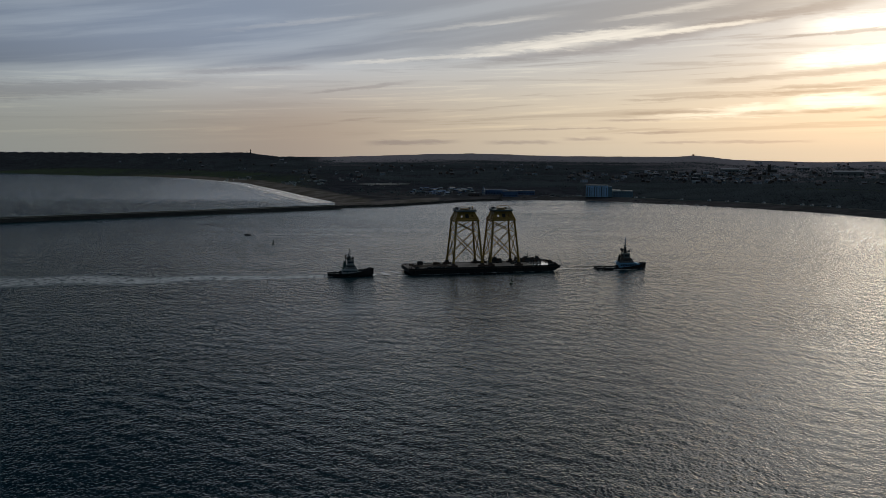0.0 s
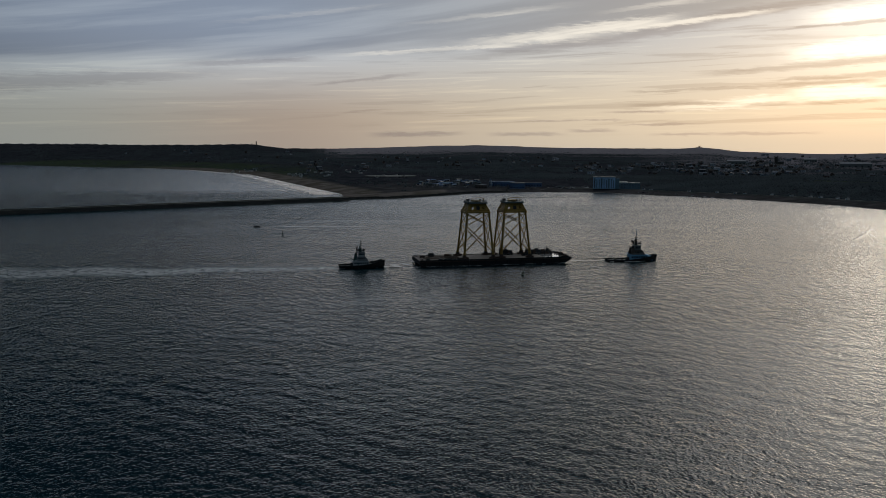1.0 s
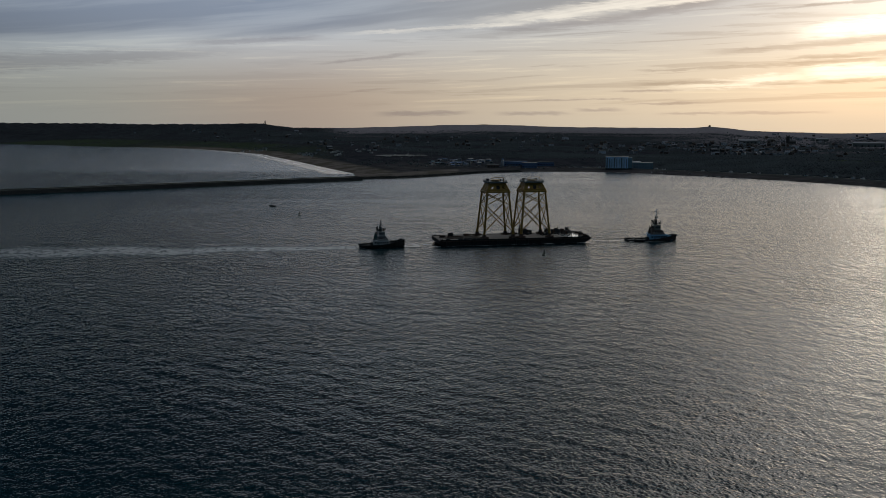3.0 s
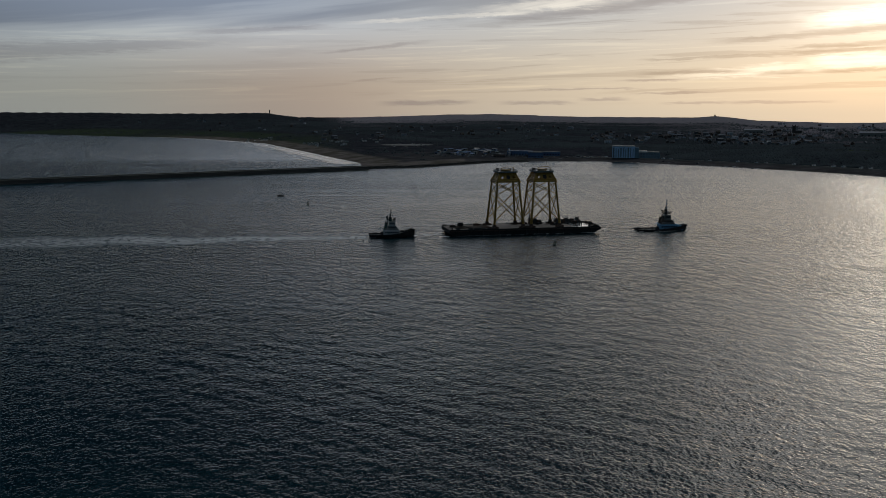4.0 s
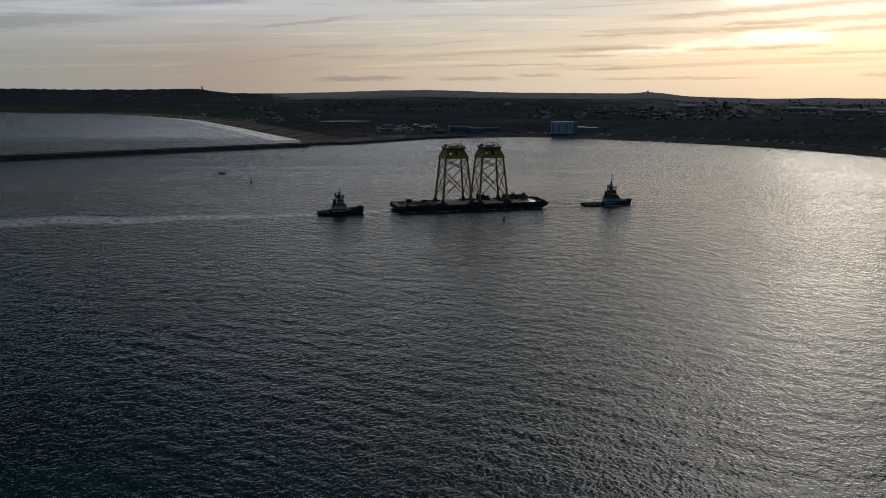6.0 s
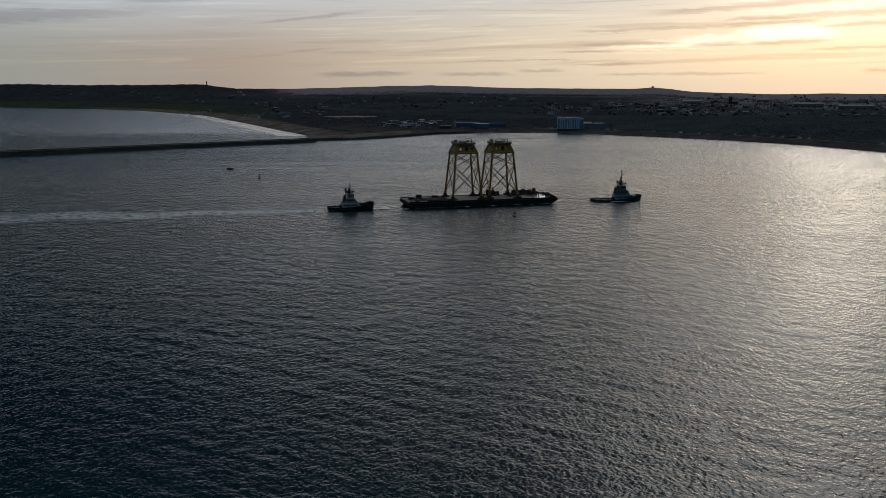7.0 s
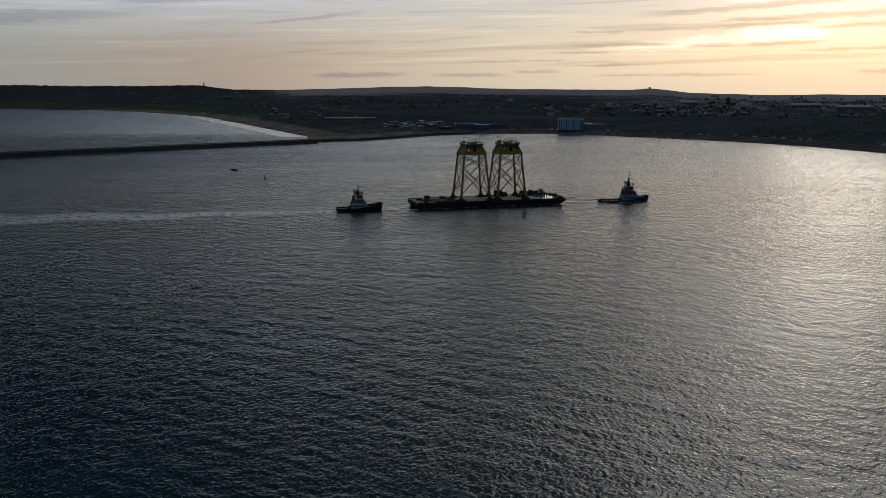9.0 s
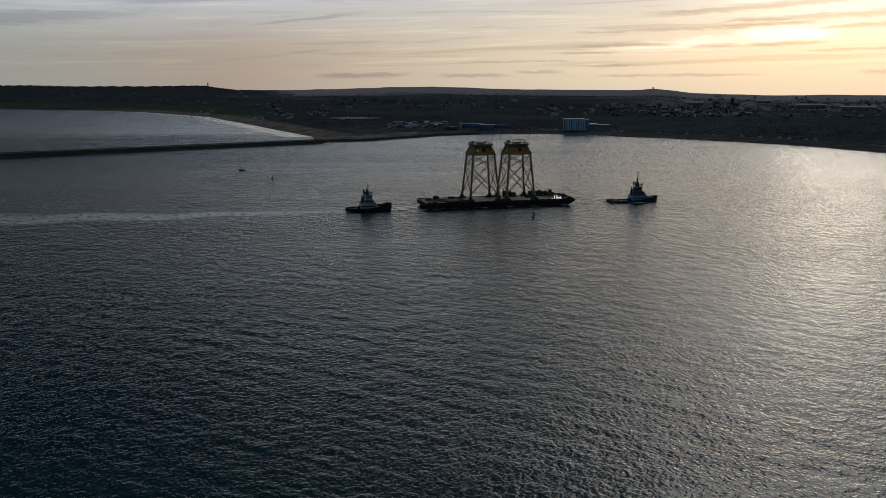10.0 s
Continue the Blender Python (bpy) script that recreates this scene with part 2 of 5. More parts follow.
ROOFING = paint("dull_metal_roofing", (0.26, 0.28, 0.31), 0.9, grain=4.0, vary=0.2, stain=0.4)
ICE = paint("pale_blue_marine_paint", (0.14, 0.40, 0.64), 0.4, grain=0.8, vary=0.15, stain=0.2, dark=(0.12, 0.13, 0.15))
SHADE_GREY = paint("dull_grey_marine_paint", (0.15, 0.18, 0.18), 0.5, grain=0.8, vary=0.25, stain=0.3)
TAN = paint("buff_marine_paint", (0.075, 0.062, 0.05), 0.5, grain=0.8, vary=0.25, stain=0.3)
BLUE = paint("blue_marine_paint", (0.06, 0.20, 0.40), 0.4, grain=0.8)
DARK = paint("dark_machinery", (0.03, 0.032, 0.034), 0.6, grain=0.6)
GLASS = paint("dark_window_glass", (0.02, 0.025, 0.03), 0.12, grain=1.0)
STONE = paint("weathered_stone", (0.055, 0.055, 0.052), 0.85, grain=3.0, vary=0.35, bump=0.08, stain=0.4, dark=(0.035, 0.04, 0.03))

DULL_BLUE = paint("dull_blue_cladding", (0.06, 0.14, 0.30), 0.5, grain=3.0, vary=0.3)
GREEN = paint("dark_green_paint", (0.03, 0.09, 0.085), 0.45, grain=0.8)
TUG_DECK = paint("grey_deck_paint", (0.14, 0.15, 0.15), 0.5, grain=1.5, vary=0.25, stain=0.4)
BUOY = paint("dark_buoy_paint", (0.03, 0.05, 0.03), 0.5, grain=0.4, stain=0.3)
WET = paint("wet_white_deck_paint", (0.80, 0.81, 0.81), 0.12, metal=0.6, grain=3.0, vary=0.12, sheen=1.0)

BRICK = paint("dark_brick", (0.10, 0.075, 0.066), 0.85, grain=2.0, vary=0.3, spread=0.4)
RENDER = paint("pale_wall_render", (0.34, 0.37, 0.42), 0.8, grain=3.0, vary=0.15, spread=0.9)
SLATE = paint("grey_roof_slate", (0.10, 0.115, 0.14), 0.8, grain=2.0, vary=0.3, spread=0.8)
TILE = paint("brown_roof_tile", (0.05, 0.042, 0.038), 0.85, grain=2.0, vary=0.3, spread=0.4)
CLAD = paint("pale_blue_cladding", (0.38, 0.64, 0.90), 0.5, grain=5.0, vary=0.12)
CLAD2 = paint("blue_grey_cladding", (0.13, 0.24, 0.32), 0.5, grain=5.0, vary=0.15)
CARPAINT = paint("car_paint", (0.30, 0.32, 0.35), 0.25, grain=3.0, vary=0.1, spread=0.9)
CONCRETE = paint("pale_concrete", (0.26, 0.25, 0.23), 0.85, grain=3.0, vary=0.25, stain=0.3, dark=(0.1, 0.1, 0.09))
ASPHALT = paint("wet_asphalt", (0.06, 0.068, 0.075), 0.62, grain=6.0, vary=0.3)
SWASH = paint("wet_sand_and_shallows", (0.30, 0.30, 0.29), 0.16, grain=20.0, vary=0.2)
STRIP = paint("grey_blue_strip", (0.10, 0.17, 0.22), 0.3, grain=4.0)
FOAM = paint("sea_foam", (0.75, 0.77, 0.78), 0.8, grain=2.5, vary=0.2)
LEAVES = paint("dark_winter_foliage", (0.050, 0.061, 0.068), 0.95, grain=60.0, vary=0.3, sheen=0.0)


def water_material():
    m = bpy.data.materials.new("sea_water")
    m.use_nodes = True
    k = Nodes(m.node_tree)
    where = k.add("ShaderNodeTexCoord").outputs["Object"]
    xyz = k.add("ShaderNodeSeparateXYZ")
    k.link(where, xyz.inputs[0])
    x, y = xyz.outputs[0], xyz.outputs[1]
    # gusts: patches of rougher and calmer water
    gust = k.noise(k.vec(k.math("MULTIPLY", x, 0.0035), k.math("MULTIPLY", y, 0.022), 2.0), 1.0, 3.0, 0.5, 0.5)
    lively = k.math("MULTIPLY", k.smooth(gust, 0.35, 0.65, 0.82, 1.12), k.smooth(x, 20.0, -300.0, 1.0, 1.4))
    # smoother water in the lee of the breakwater, smoothest by the beach
    shelter = k.math("MULTIPLY", k.smooth(y, 1380.0, 1650.0), k.math("MULTIPLY", k.smooth(x, -120.0, -220.0), k.smooth(x, -1100.0, -350.0, 0.45, 1.0)))
    lively = k.math("MULTIPLY", lively, k.math("SUBTRACT", 1.0, k.math("MULTIPLY", shelter, 0.5)))
    # the foamy track behind the stern tug and the wash ahead of the barge
    wx, wy = -62.0, 591.0
    ux, uy = -0.990, -0.140
    back = k.math("ADD", k.math("MULTIPLY", k.math("SUBTRACT", x, wx), ux), k.math("MULTIPLY", k.math("SUBTRACT", y, wy), uy))
    side = k.math("ADD", k.math("MULTIPLY", k.math("SUBTRACT", x, wx), -uy), k.math("MULTIPLY", k.math("SUBTRACT", y, wy), ux))
    wob = k.math("MULTIPLY", k.math("SUBTRACT", k.noise(k.vec(k.math("MULTIPLY", back, 0.022), 4.0), 1.0, 4.0), 0.5), 46.0)
    off = k.math("ABSOLUTE", k.math("ADD", side, k.math("MULTIPLY", wob, k.smooth(back, 0.0, 120.0))))
    wide = k.math("ADD", 9.0, k.math("MULTIPLY", k.smooth(back, 0.0, 250.0), 26.0))
    track = k.math("MULTIPLY", k.smooth(k.math("DIVIDE", off, wide), 1.0, 0.35), k.math("MULTIPLY", k.smooth(back, -6.0, 4.0), k.smooth(back, 330.0, 60.0, 0.38, 0.98)))
    fleck = k.noise(k.vec(k.math("MULTIPLY", back, 0.20), k.math("MULTIPLY", side, 0.24), 1.0), 1.0, 6.0, 0.72, 0.8)
    foam = k.math("MULTIPLY", track, k.smooth(fleck, 0.38, 0.62, 0.25, 1.0))
    # slopes of the chop, from its height at neighbouring places
    calm = k.math("MULTIPLY", lively, k.math("SUBTRACT", 1.0, k.math("MULTIPLY", k.math("MULTIPLY", track, k.smooth(fleck, 0.34, 0.54)), 0.88)))
    slope_x, slope_y = 0.0, 0.0
    # rates across and along the view, height, detail, depth, step, bearing, sharp crests; the longest waves run in the fairway
    fairway = k.smooth(y, 180.0, 620.0, 0.42, 1.05)
    trains = ((0.07, 0.05, 0.75, 1.0, 7.0, 2.0, 24, False), (0.23, 0.14, 0.66, 1.0, 0.0, 0.6, 30, False), (0.44, 0.26, 0.52, 1.0, 1.5, 0.3, -24, False),
              (0.66, 0.40, 0.15, 1.0, 3.0, 0.2, 36, True), (0.80, 0.50, 0.30, 1.5, 4.0, 0.17, -32, False), (1.25, 0.90, 0.16, 1.5, 5.0, 0.1, 18, False),
              (2.4, 2.0, 0.04, 2.0, 9.0, 0.04, 0, False))
    for fa, fb, high, detail, depth, step, way, sharp in trains:
        cw, sw = math.cos(radians(way)), math.sin(radians(way))
        a = k.math("ADD", k.math("MULTIPLY", x, cw), k.math("MULTIPLY", y, sw))
        b = k.math("SUBTRACT", k.math("MULTIPLY", y, cw), k.math("MULTIPLY", x, sw))

        def level_at(da, db):
            n = k.noise(k.vec(k.math("MULTIPLY", k.math("ADD", a, da), fa), k.math("MULTIPLY", k.math("ADD", b, db), fb), depth), 1.0, detail, 0.55, 0.3)
            return k.math("MULTIPLY", k.math("ABSOLUTE", k.math("SUBTRACT", n, 0.5)), -2.0) if sharp else n
        here = level_at(0.0, 0.0)
        along = k.math("MULTIPLY", k.math("SUBTRACT", here, level_at(step, 0.0)), high / step)
        over = k.math("MULTIPLY", k.math("SUBTRACT", here, level_at(0.0, step)), high / step)
        if fa < 0.5:
            along, over = k.math("MULTIPLY", along, fairway), k.math("MULTIPLY", over, fairway)
        slope_x = k.math("ADD", slope_x, k.math("SUBTRACT", k.math("MULTIPLY", along, cw), k.math("MULTIPLY", over, sw)))
        slope_y = k.math("ADD", slope_y, k.math("ADD", k.math("MULTIPLY", along, sw), k.math("MULTIPLY", over, cw)))
    # the waves lean the way they run, and far out the crests hide the slopes behind them
    slope_x = k.math("MULTIPLY", slope_x, calm)
    slope_y = k.math("MULTIPLY", k.math("ADD", slope_y, k.smooth(x, 40.0, -330.0, -0.05, -0.095)), calm)
    hidden = k.smooth(y, 150.0, 1100.0, 0.25, 0.0)
    slope_y = k.math("SUBTRACT", hidden, k.math("ABSOLUTE", k.math("SUBTRACT", slope_y, hidden)))
    tip = k.add("ShaderNodeVectorMath", operation="ADD")
    k.link(k.add("ShaderNodeNewGeometry").outputs["Normal"], tip.inputs[0])
    k.link(k.vec(slope_x, slope_y, 0.0), tip.inputs[1])
    lean = k.add("ShaderNodeVectorMath", operation="NORMALIZE")
    k.link(tip.outputs[0], lean.inputs[0])
    p = k.add("ShaderNodeBsdfPrincipled")
    k.link(k.mix(k.math("MULTIPLY", foam, 0.8), (0.003, 0.018, 0.026, 1), (0.75, 0.77, 0.78, 1)), p.inputs["Base Color"])
    k.link(k.math("ADD", 0.12, k.math("MULTIPLY", foam, 0.4)), p.inputs["Roughness"])
    p.inputs["IOR"].default_value = 1.333
    k.link(lean.outputs[0], p.inputs["Normal"])
    k.link(p.outputs[0], k.add("ShaderNodeOutputMaterial").inputs[0])
    return m


WATER = water_material()


def ground_material():
    m = bpy.data.materials.new("coastal_ground")
    m.use_nodes = True
    k = Nodes(m.node_tree)
    where = k.add("ShaderNodeTexCoord").outputs["Object"]
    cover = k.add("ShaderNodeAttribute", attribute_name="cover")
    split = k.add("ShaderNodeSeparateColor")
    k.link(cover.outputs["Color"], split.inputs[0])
    fine = k.noise(where, 0.05, 6.0, 0.65)
    field = k.noise(where, 0.004, 3.0, 0.5, 0.5)
    heath = k.mix(k.smooth(fine, 0.35, 0.65), (0.024, 0.027, 0.034, 1), (0.048, 0.051, 0.061, 1))
    grass = k.mix(k.smooth(fine, 0.35, 0.65), (0.036, 0.052, 0.034, 1), (0.054, 0.070, 0.046, 1))
    sand = k.mix(k.smooth(fine, 0.3, 0.7), (0.125, 0.11, 0.105, 1), (0.18, 0.16, 0.15, 1))
    sand = k.mix(k.math("MULTIPLY", k.smooth(k.noise(where, 0.02, 5.0, 0.6), 0.44, 0.58), 0.75), sand, (0.07, 0.066, 0.05, 1))
    tone = k.mix(k.math("MULTIPLY", split.outputs[1], k.smooth(field, 0.4, 0.55, 0.5, 1.0)), heath, grass)
    # aerial haze put into the ground colour: paler, purple grey far off
    far_haze = k.mix(k.smooth(fine, 0.35, 0.65), (0.17, 0.16, 0.185, 1), (0.24, 0.225, 0.245, 1))
    tone = k.mix(split.outputs[2], tone, far_haze)
    tone = k.mix(split.outputs[0], tone, sand)
    p = k.add("ShaderNodeBsdfPrincipled")
    k.link(tone, p.inputs["Base Color"])
    p.inputs["Roughness"].default_value = 0.95
    p.inputs["Specular IOR Level"].default_value = 0.0
    k.link(p.outputs[0], k.add("ShaderNodeOutputMaterial").inputs[0])
    return m


GROUND = ground_material()


# ------------------------------------------------------------------ mesh helpers
def link_mesh(name, bm, material, parent=None):
    me = bpy.data.meshes.new(name)
    bm.to_mesh(me)
    bm.free()
    me.materials.append(material)
    ob = new(name, me)
    if parent is not None:
        ob.parent = parent
    return ob


def part(name, bm, material, parent, label=""):
    """One mesh object under a thing or a part."""
    ob = link_mesh(name, bm, material, parent)
    return tagged(ob, label) if label else ob


def thing(name, m, label, category, group="", kind=""):
    ob = new(name)
    ob.matrix_world = m
    return tagged(ob, label, category, group, kind)


def solid(points, faces, bm=None):
    bm = bm or bmesh.new()
    vs = [bm.verts.new(p) for p in points]
    for f in faces:
        bm.faces.new([vs[i] for i in f])
    return bm


BOX = [(0, 3, 2, 1), (4, 5, 6, 7), (0, 1, 5, 4), (1, 2, 6, 5), (2, 3, 7, 6), (3, 0, 4, 7)]


def block(x0, x1, y0, y1, z0, z1, bm=None, top=(1.0, 1.0), shift=(0.0, 0.0)):
    """A box whose top may be narrowed and shifted."""
    cx, cy = (x0 + x1) / 2, (y0 + y1) / 2
    low = [(x0, y0, z0), (x1, y0, z0), (x1, y1, z0), (x0, y1, z0)]
    high = [(cx + (x - cx) * top[0] + shift[0], cy + (y - cy) * top[1] + shift[1], z1) for x, y, _ in low]
    return solid(low + high, BOX, bm)


def tube(a, b, r, bm=None, sides=8, r2=None):
    """A round bar from a to b."""
    bm = bm or bmesh.new()
    a, b = Vector(a), Vector(b)
    q = (b - a).to_track_quat("Z", "Y")
    rings = []
    for centre, radius in ((a, r), (b, r if r2 is None else r2)):
        rings.append([bm.verts.new(centre + q @ Vector((radius * math.cos(i * math.tau / sides), radius * math.sin(i * math.tau / sides), 0))) for i in range(sides)])
    for i in range(sides):
        j = (i + 1) % sides
        bm.faces.new((rings[0][i], rings[0][j], rings[1][j], rings[1][i]))
    bm.faces.new(rings[0][::-1])
    bm.faces.new(rings[1])
    return bm


def path_tube(points, r, bm=None, sides=6):
    """One bent bar through the points."""
    bm = bm or bmesh.new()
    pts = [Vector(p) for p in points]
    rings = []
    for i, p in enumerate(pts):
        way = (pts[min(i + 1, len(pts) - 1)] - pts[max(i - 1, 0)]).normalized()
        side = way.cross(Vector((0, 0, 1)))
        side = side.normalized() if side.length > 0.05 else Vector((1, 0, 0))
        top = side.cross(way).normalized()
        rings.append([bm.verts.new(p + (side * math.cos(a) + top * math.sin(a)) * r) for a in [j * math.tau / sides for j in range(sides)]])
    for a, b in zip(rings, rings[1:]):
        for j in range(sides):
            bm.faces.new((a[j], a[(j + 1) % sides], b[(j + 1) % sides], b[j]))
    bm.faces.new(rings[0])
    bm.faces.new(rings[-1][::-1])
    bmesh.ops.recalc_face_normals(bm, faces=bm.faces)
    return bm


def soften(bm, width, segments=1):
    bmesh.ops.bevel(bm, geom=[e for e in bm.edges if len(e.link_faces) == 2 and e.calc_face_angle(0) > 0.6], offset=width, segments=segments, affect="EDGES")
    return bm


def lathe(profile, bm=None, sides=12, centre=(0, 0)):
    """Turns (radius, z) pairs round the upright axis."""
    bm = bm or bmesh.new()
    rings = [[bm.verts.new((centre[0] + max(r, 0.001) * math.cos(i * math.tau / sides), centre[1] + max(r, 0.001) * math.sin(i * math.tau / sides), z)) for i in range(sides)] for r, z in profile]
    for lo, hi in zip(rings, rings[1:]):
        for i in range(sides):
            j = (i + 1) % sides
            bm.faces.new((lo[i], lo[j], hi[j], hi[i]))
    bm.faces.new(rings[0][::-1])
    bm.faces.new(rings[-1])
    return bm


# ------------------------------------------------------------------ the sea
def mesh_from_grid(name, X, Y, Z, material):
    """One sheet from three arrays of the same shape."""
    rows, cols = X.shape
    me = bpy.data.meshes.new(name)
    co = np.stack([X, Y, Z], -1).reshape(-1, 3)
    i = np.arange(rows * cols).reshape(rows, cols)
    quads = np.stack([i[:-1, :-1], i[:-1, 1:], i[1:, 1:], i[1:, :-1]], -1).reshape(-1, 4)
    me.vertices.add(len(co))
    me.vertices.foreach_set("co", co.ravel().astype(np.float32))
    me.loops.add(quads.size)
    me.loops.foreach_set("vertex_index", quads.ravel().astype(np.int32))
    me.polygons.add(len(quads))
    me.polygons.foreach_set("loop_start", np.arange(0, quads.size, 4, dtype=np.int32))
    me.polygons.foreach_set("use_smooth", np.ones(len(quads), dtype=bool))
    me.update(calc_edges=True)
    me.materials.append(material)
    return new(name, me)


def swell(X, Y):
    rng = np.random.default_rng(4)
    Z = np.zeros_like(X)
    reach = np.hypot(X, Y)
    for length, amp in ((16, .035), (11, .035), (7.5, .035), (5.5, .035), (4.2, .03), (3.2, .025)):
        for _ in range(3):
            a = rng.normal(math.radians(250), 0.5)
            l = length * rng.uniform(0.8, 1.2)
            Z += amp * 0.6 * np.sin((X * np.cos(a) + Y * np.sin(a)) * 2 * np.pi / l + rng.uniform(0, 6.28)) * np.clip(1.6 - reach * 0.0085 / l * 2.2, 0, 1)
    return Z


def build_sea():
    ways = np.radians(np.linspace(-180, 180, 41))
    fan = np.radians(np.linspace(-33, 33, 661))
    near = 150 * (1400 / 150) ** (np.linspace(0, 1, 520) ** 1.0)
    A, R = np.meshgrid(fan, near)
    X, Y = R * np.sin(A), R * np.cos(A)
    fade = np.clip((R - 150) / 30, 0, 1) * np.clip((1400 - R) / 400, 0, 1) * np.clip((np.radians(33) - np.abs(A)) / 0.03, 0, 1)
    sea = mesh_from_grid("water", X, Y, swell(X, Y) * fade, WATER)
    tagged(sea, "dark rippled estuary water under an evening sky", "water", kind="structure")
    # the level sheet all round it
    bm = bmesh.new()
    big = 9000.0
    out = [bm.verts.new((big * math.sin(a), big * math.cos(a), 0)) for a in np.radians([-180, -120, -75, -33, -16, 0, 16, 33, 75, 120])]
    edge_far = [bm.verts.new((1400 * math.sin(a), 1400 * math.cos(a), 0)) for a in np.radians([-33, -16, 0, 16, 33])]
    edge_near = [bm.verts.new((150 * math.sin(a), 150 * math.cos(a), 0)) for a in np.radians([-33, 33])]
    for i in range(4):
        bm.faces.new((edge_far[i], edge_far[i + 1], out[4 + i], out[3 + i]))
    n = len(out)
    bm.faces.new((edge_near[0], edge_far[0], out[3], out[2], out[1], out[0]))
    bm.faces.new((edge_far[4], edge_near[1], out[0], out[9], out[8], out[7]))
    bm.faces.new((edge_near[1], edge_near[0], out[0]))
    bmesh.ops.recalc_face_normals(bm, faces=bm.faces)
    for f in bm.faces:
        if f.normal.z < 0:
            f.normal_flip()
    rest = link_mesh("water", bm, WATER)
    tagged(rest, "dark open water reaching out to the horizon", "water", kind="structure")


build_sea()

# ------------------------------------------------------------------ the land
BAY = [(-9000, 3500), (-4200, 3600), (-2600, 3700), (-1993, 3758), (-1751, 3554), (-1287, 3206), (-1026, 3056), (-801, 2825), (-541, 2431), (-344, 1928), (-228, 1621), (-166, 1462)]
HARBOUR = [(-150, 1330), (-72, 1363), (-21, 1423), (44, 1505), (113, 1541), (210, 1541), (265, 1522), (350, 1438), (439, 1349), (505, 1257), (537, 1188), (558, 1126), (585, 1030), (640, 880), (800, 640), (1500, 300), (5000, -200)]
COAST = BAY + HARBOUR


def inland(X, Y):
    """Metres behind the waterline, negative on the water's side."""
    P = np.stack([X, Y], -1)
    best = np.full(X.shape, 1e9)
    for a, b in zip(COAST, COAST[1:]):
        a, b = np.array(a, float), np.array(b, float)
        d = b - a
        t = np.clip(((P - a) @ d) / (d @ d), 0, 1)
        best = np.minimum(best, np.hypot(*np.moveaxis(P - (a + t[..., None] * d), -1, 0)))
    ring = COAST + [(9000, 9000), (-9000, 9000)]
    inside = np.zeros(X.shape, bool)
    for (x0, y0), (x1, y1) in zip(ring, ring[1:] + ring[:1]):
        if y0 != y1:
            inside ^= ((y0 > Y) != (y1 > Y)) & (X < (x1 - x0) * (Y - y0) / (y1 - y0) + x0)
    return np.where(inside, best, -best)


# bearing in degrees, height of the skyline over the eye in degrees, its distance
SKYLINE = np.array([
    (-45, 0.00, 4930), (-36, 0.02, 4900), (-28, 0.05, 4750), (-24, 0.07, 4550), (-20, 0.0, 4300), (-15, -0.03, 4100), (-12.3, 0.0, 4000), (-10.5, -0.22, 4000),
    (-8, -0.25, 4300), (-5, -0.22, 4600), (-1.5, -0.13, 4700), (1.6, -0.07, 4700), (4, -0.14, 4700), (8, -0.22, 4700), (11, -0.28, 4700),
    (14, -0.27, 4600), (15.3, -0.17, 4600), (16.3, -0.27, 4600), (17.8, -0.45, 4600), (21, -0.53, 4600), (27, -0.55, 4600), (45, -0.5, 4600)])


def rumple(X, Y, size, seed):
    rng = np.random.default_rng(seed)
    Z = np.zeros_like(X)
    for n in range(5):
        s = size / 1.8 ** n
        for _ in range(3):
            a = rng.uniform(0, 6.28)
            Z += np.sin((X * np.cos(a) + Y * np.sin(a)) * 6.28 / s + rng.uniform(0, 6.28)) / 1.8 ** n / 3
    return Z


def land_height(X, Y):
    d = inland(X, Y)
    az = np.degrees(np.arctan2(X, np.maximum(Y, 1)))
    reach = np.hypot(X, Y)
    crest = np.interp(az, SKYLINE[:, 0], SKYLINE[:, 2])
    top = EYE_Z + crest * np.tan(np.radians(np.interp(az, SKYLINE[:, 0], SKYLINE[:, 1])))
    shore = np.interp(az, [-45, -30, -24, -16, -8, -6, 0, 8, 15, 22, 30], [4700, 4150, 3750, 3100, 1950, 1400, 1480, 1560, 1400, 1180, 1050])
    f = np.clip((reach - shore) / (crest - shore), 0, 1)
    rise = f ** 1.7
    z = np.where(d < 45, d * 0.09, 4.0 + np.minimum((d - 45) * 0.045, 5.0))
    z = np.maximum(z, -3.0)
    body = np.clip((d - 50) / 150, 0, 1)
    z = z + body * ((top - 9) * rise + rumple(X, Y, 900, 7) * 3.0 * np.clip(1 - f * 0.95, 0.03, 1))
    beyond = np.clip((reach - crest) / 300, 0, 1)
    z = z * (1 - beyond) - 20 * beyond
    bank = np.clip((az - 16) / 5, 0, 1) * np.clip((d - 75) / 60, 0, 1) * np.clip((500 - d) / 200, 0, 1)
    crestline = np.clip((f - 0.8) / 0.2, 0, 1) * (rumple(reach * 0, az * 55, 420, 3) * 2.6)
    return z + bank * 9.0 + crestline * body, d, az, reach, f


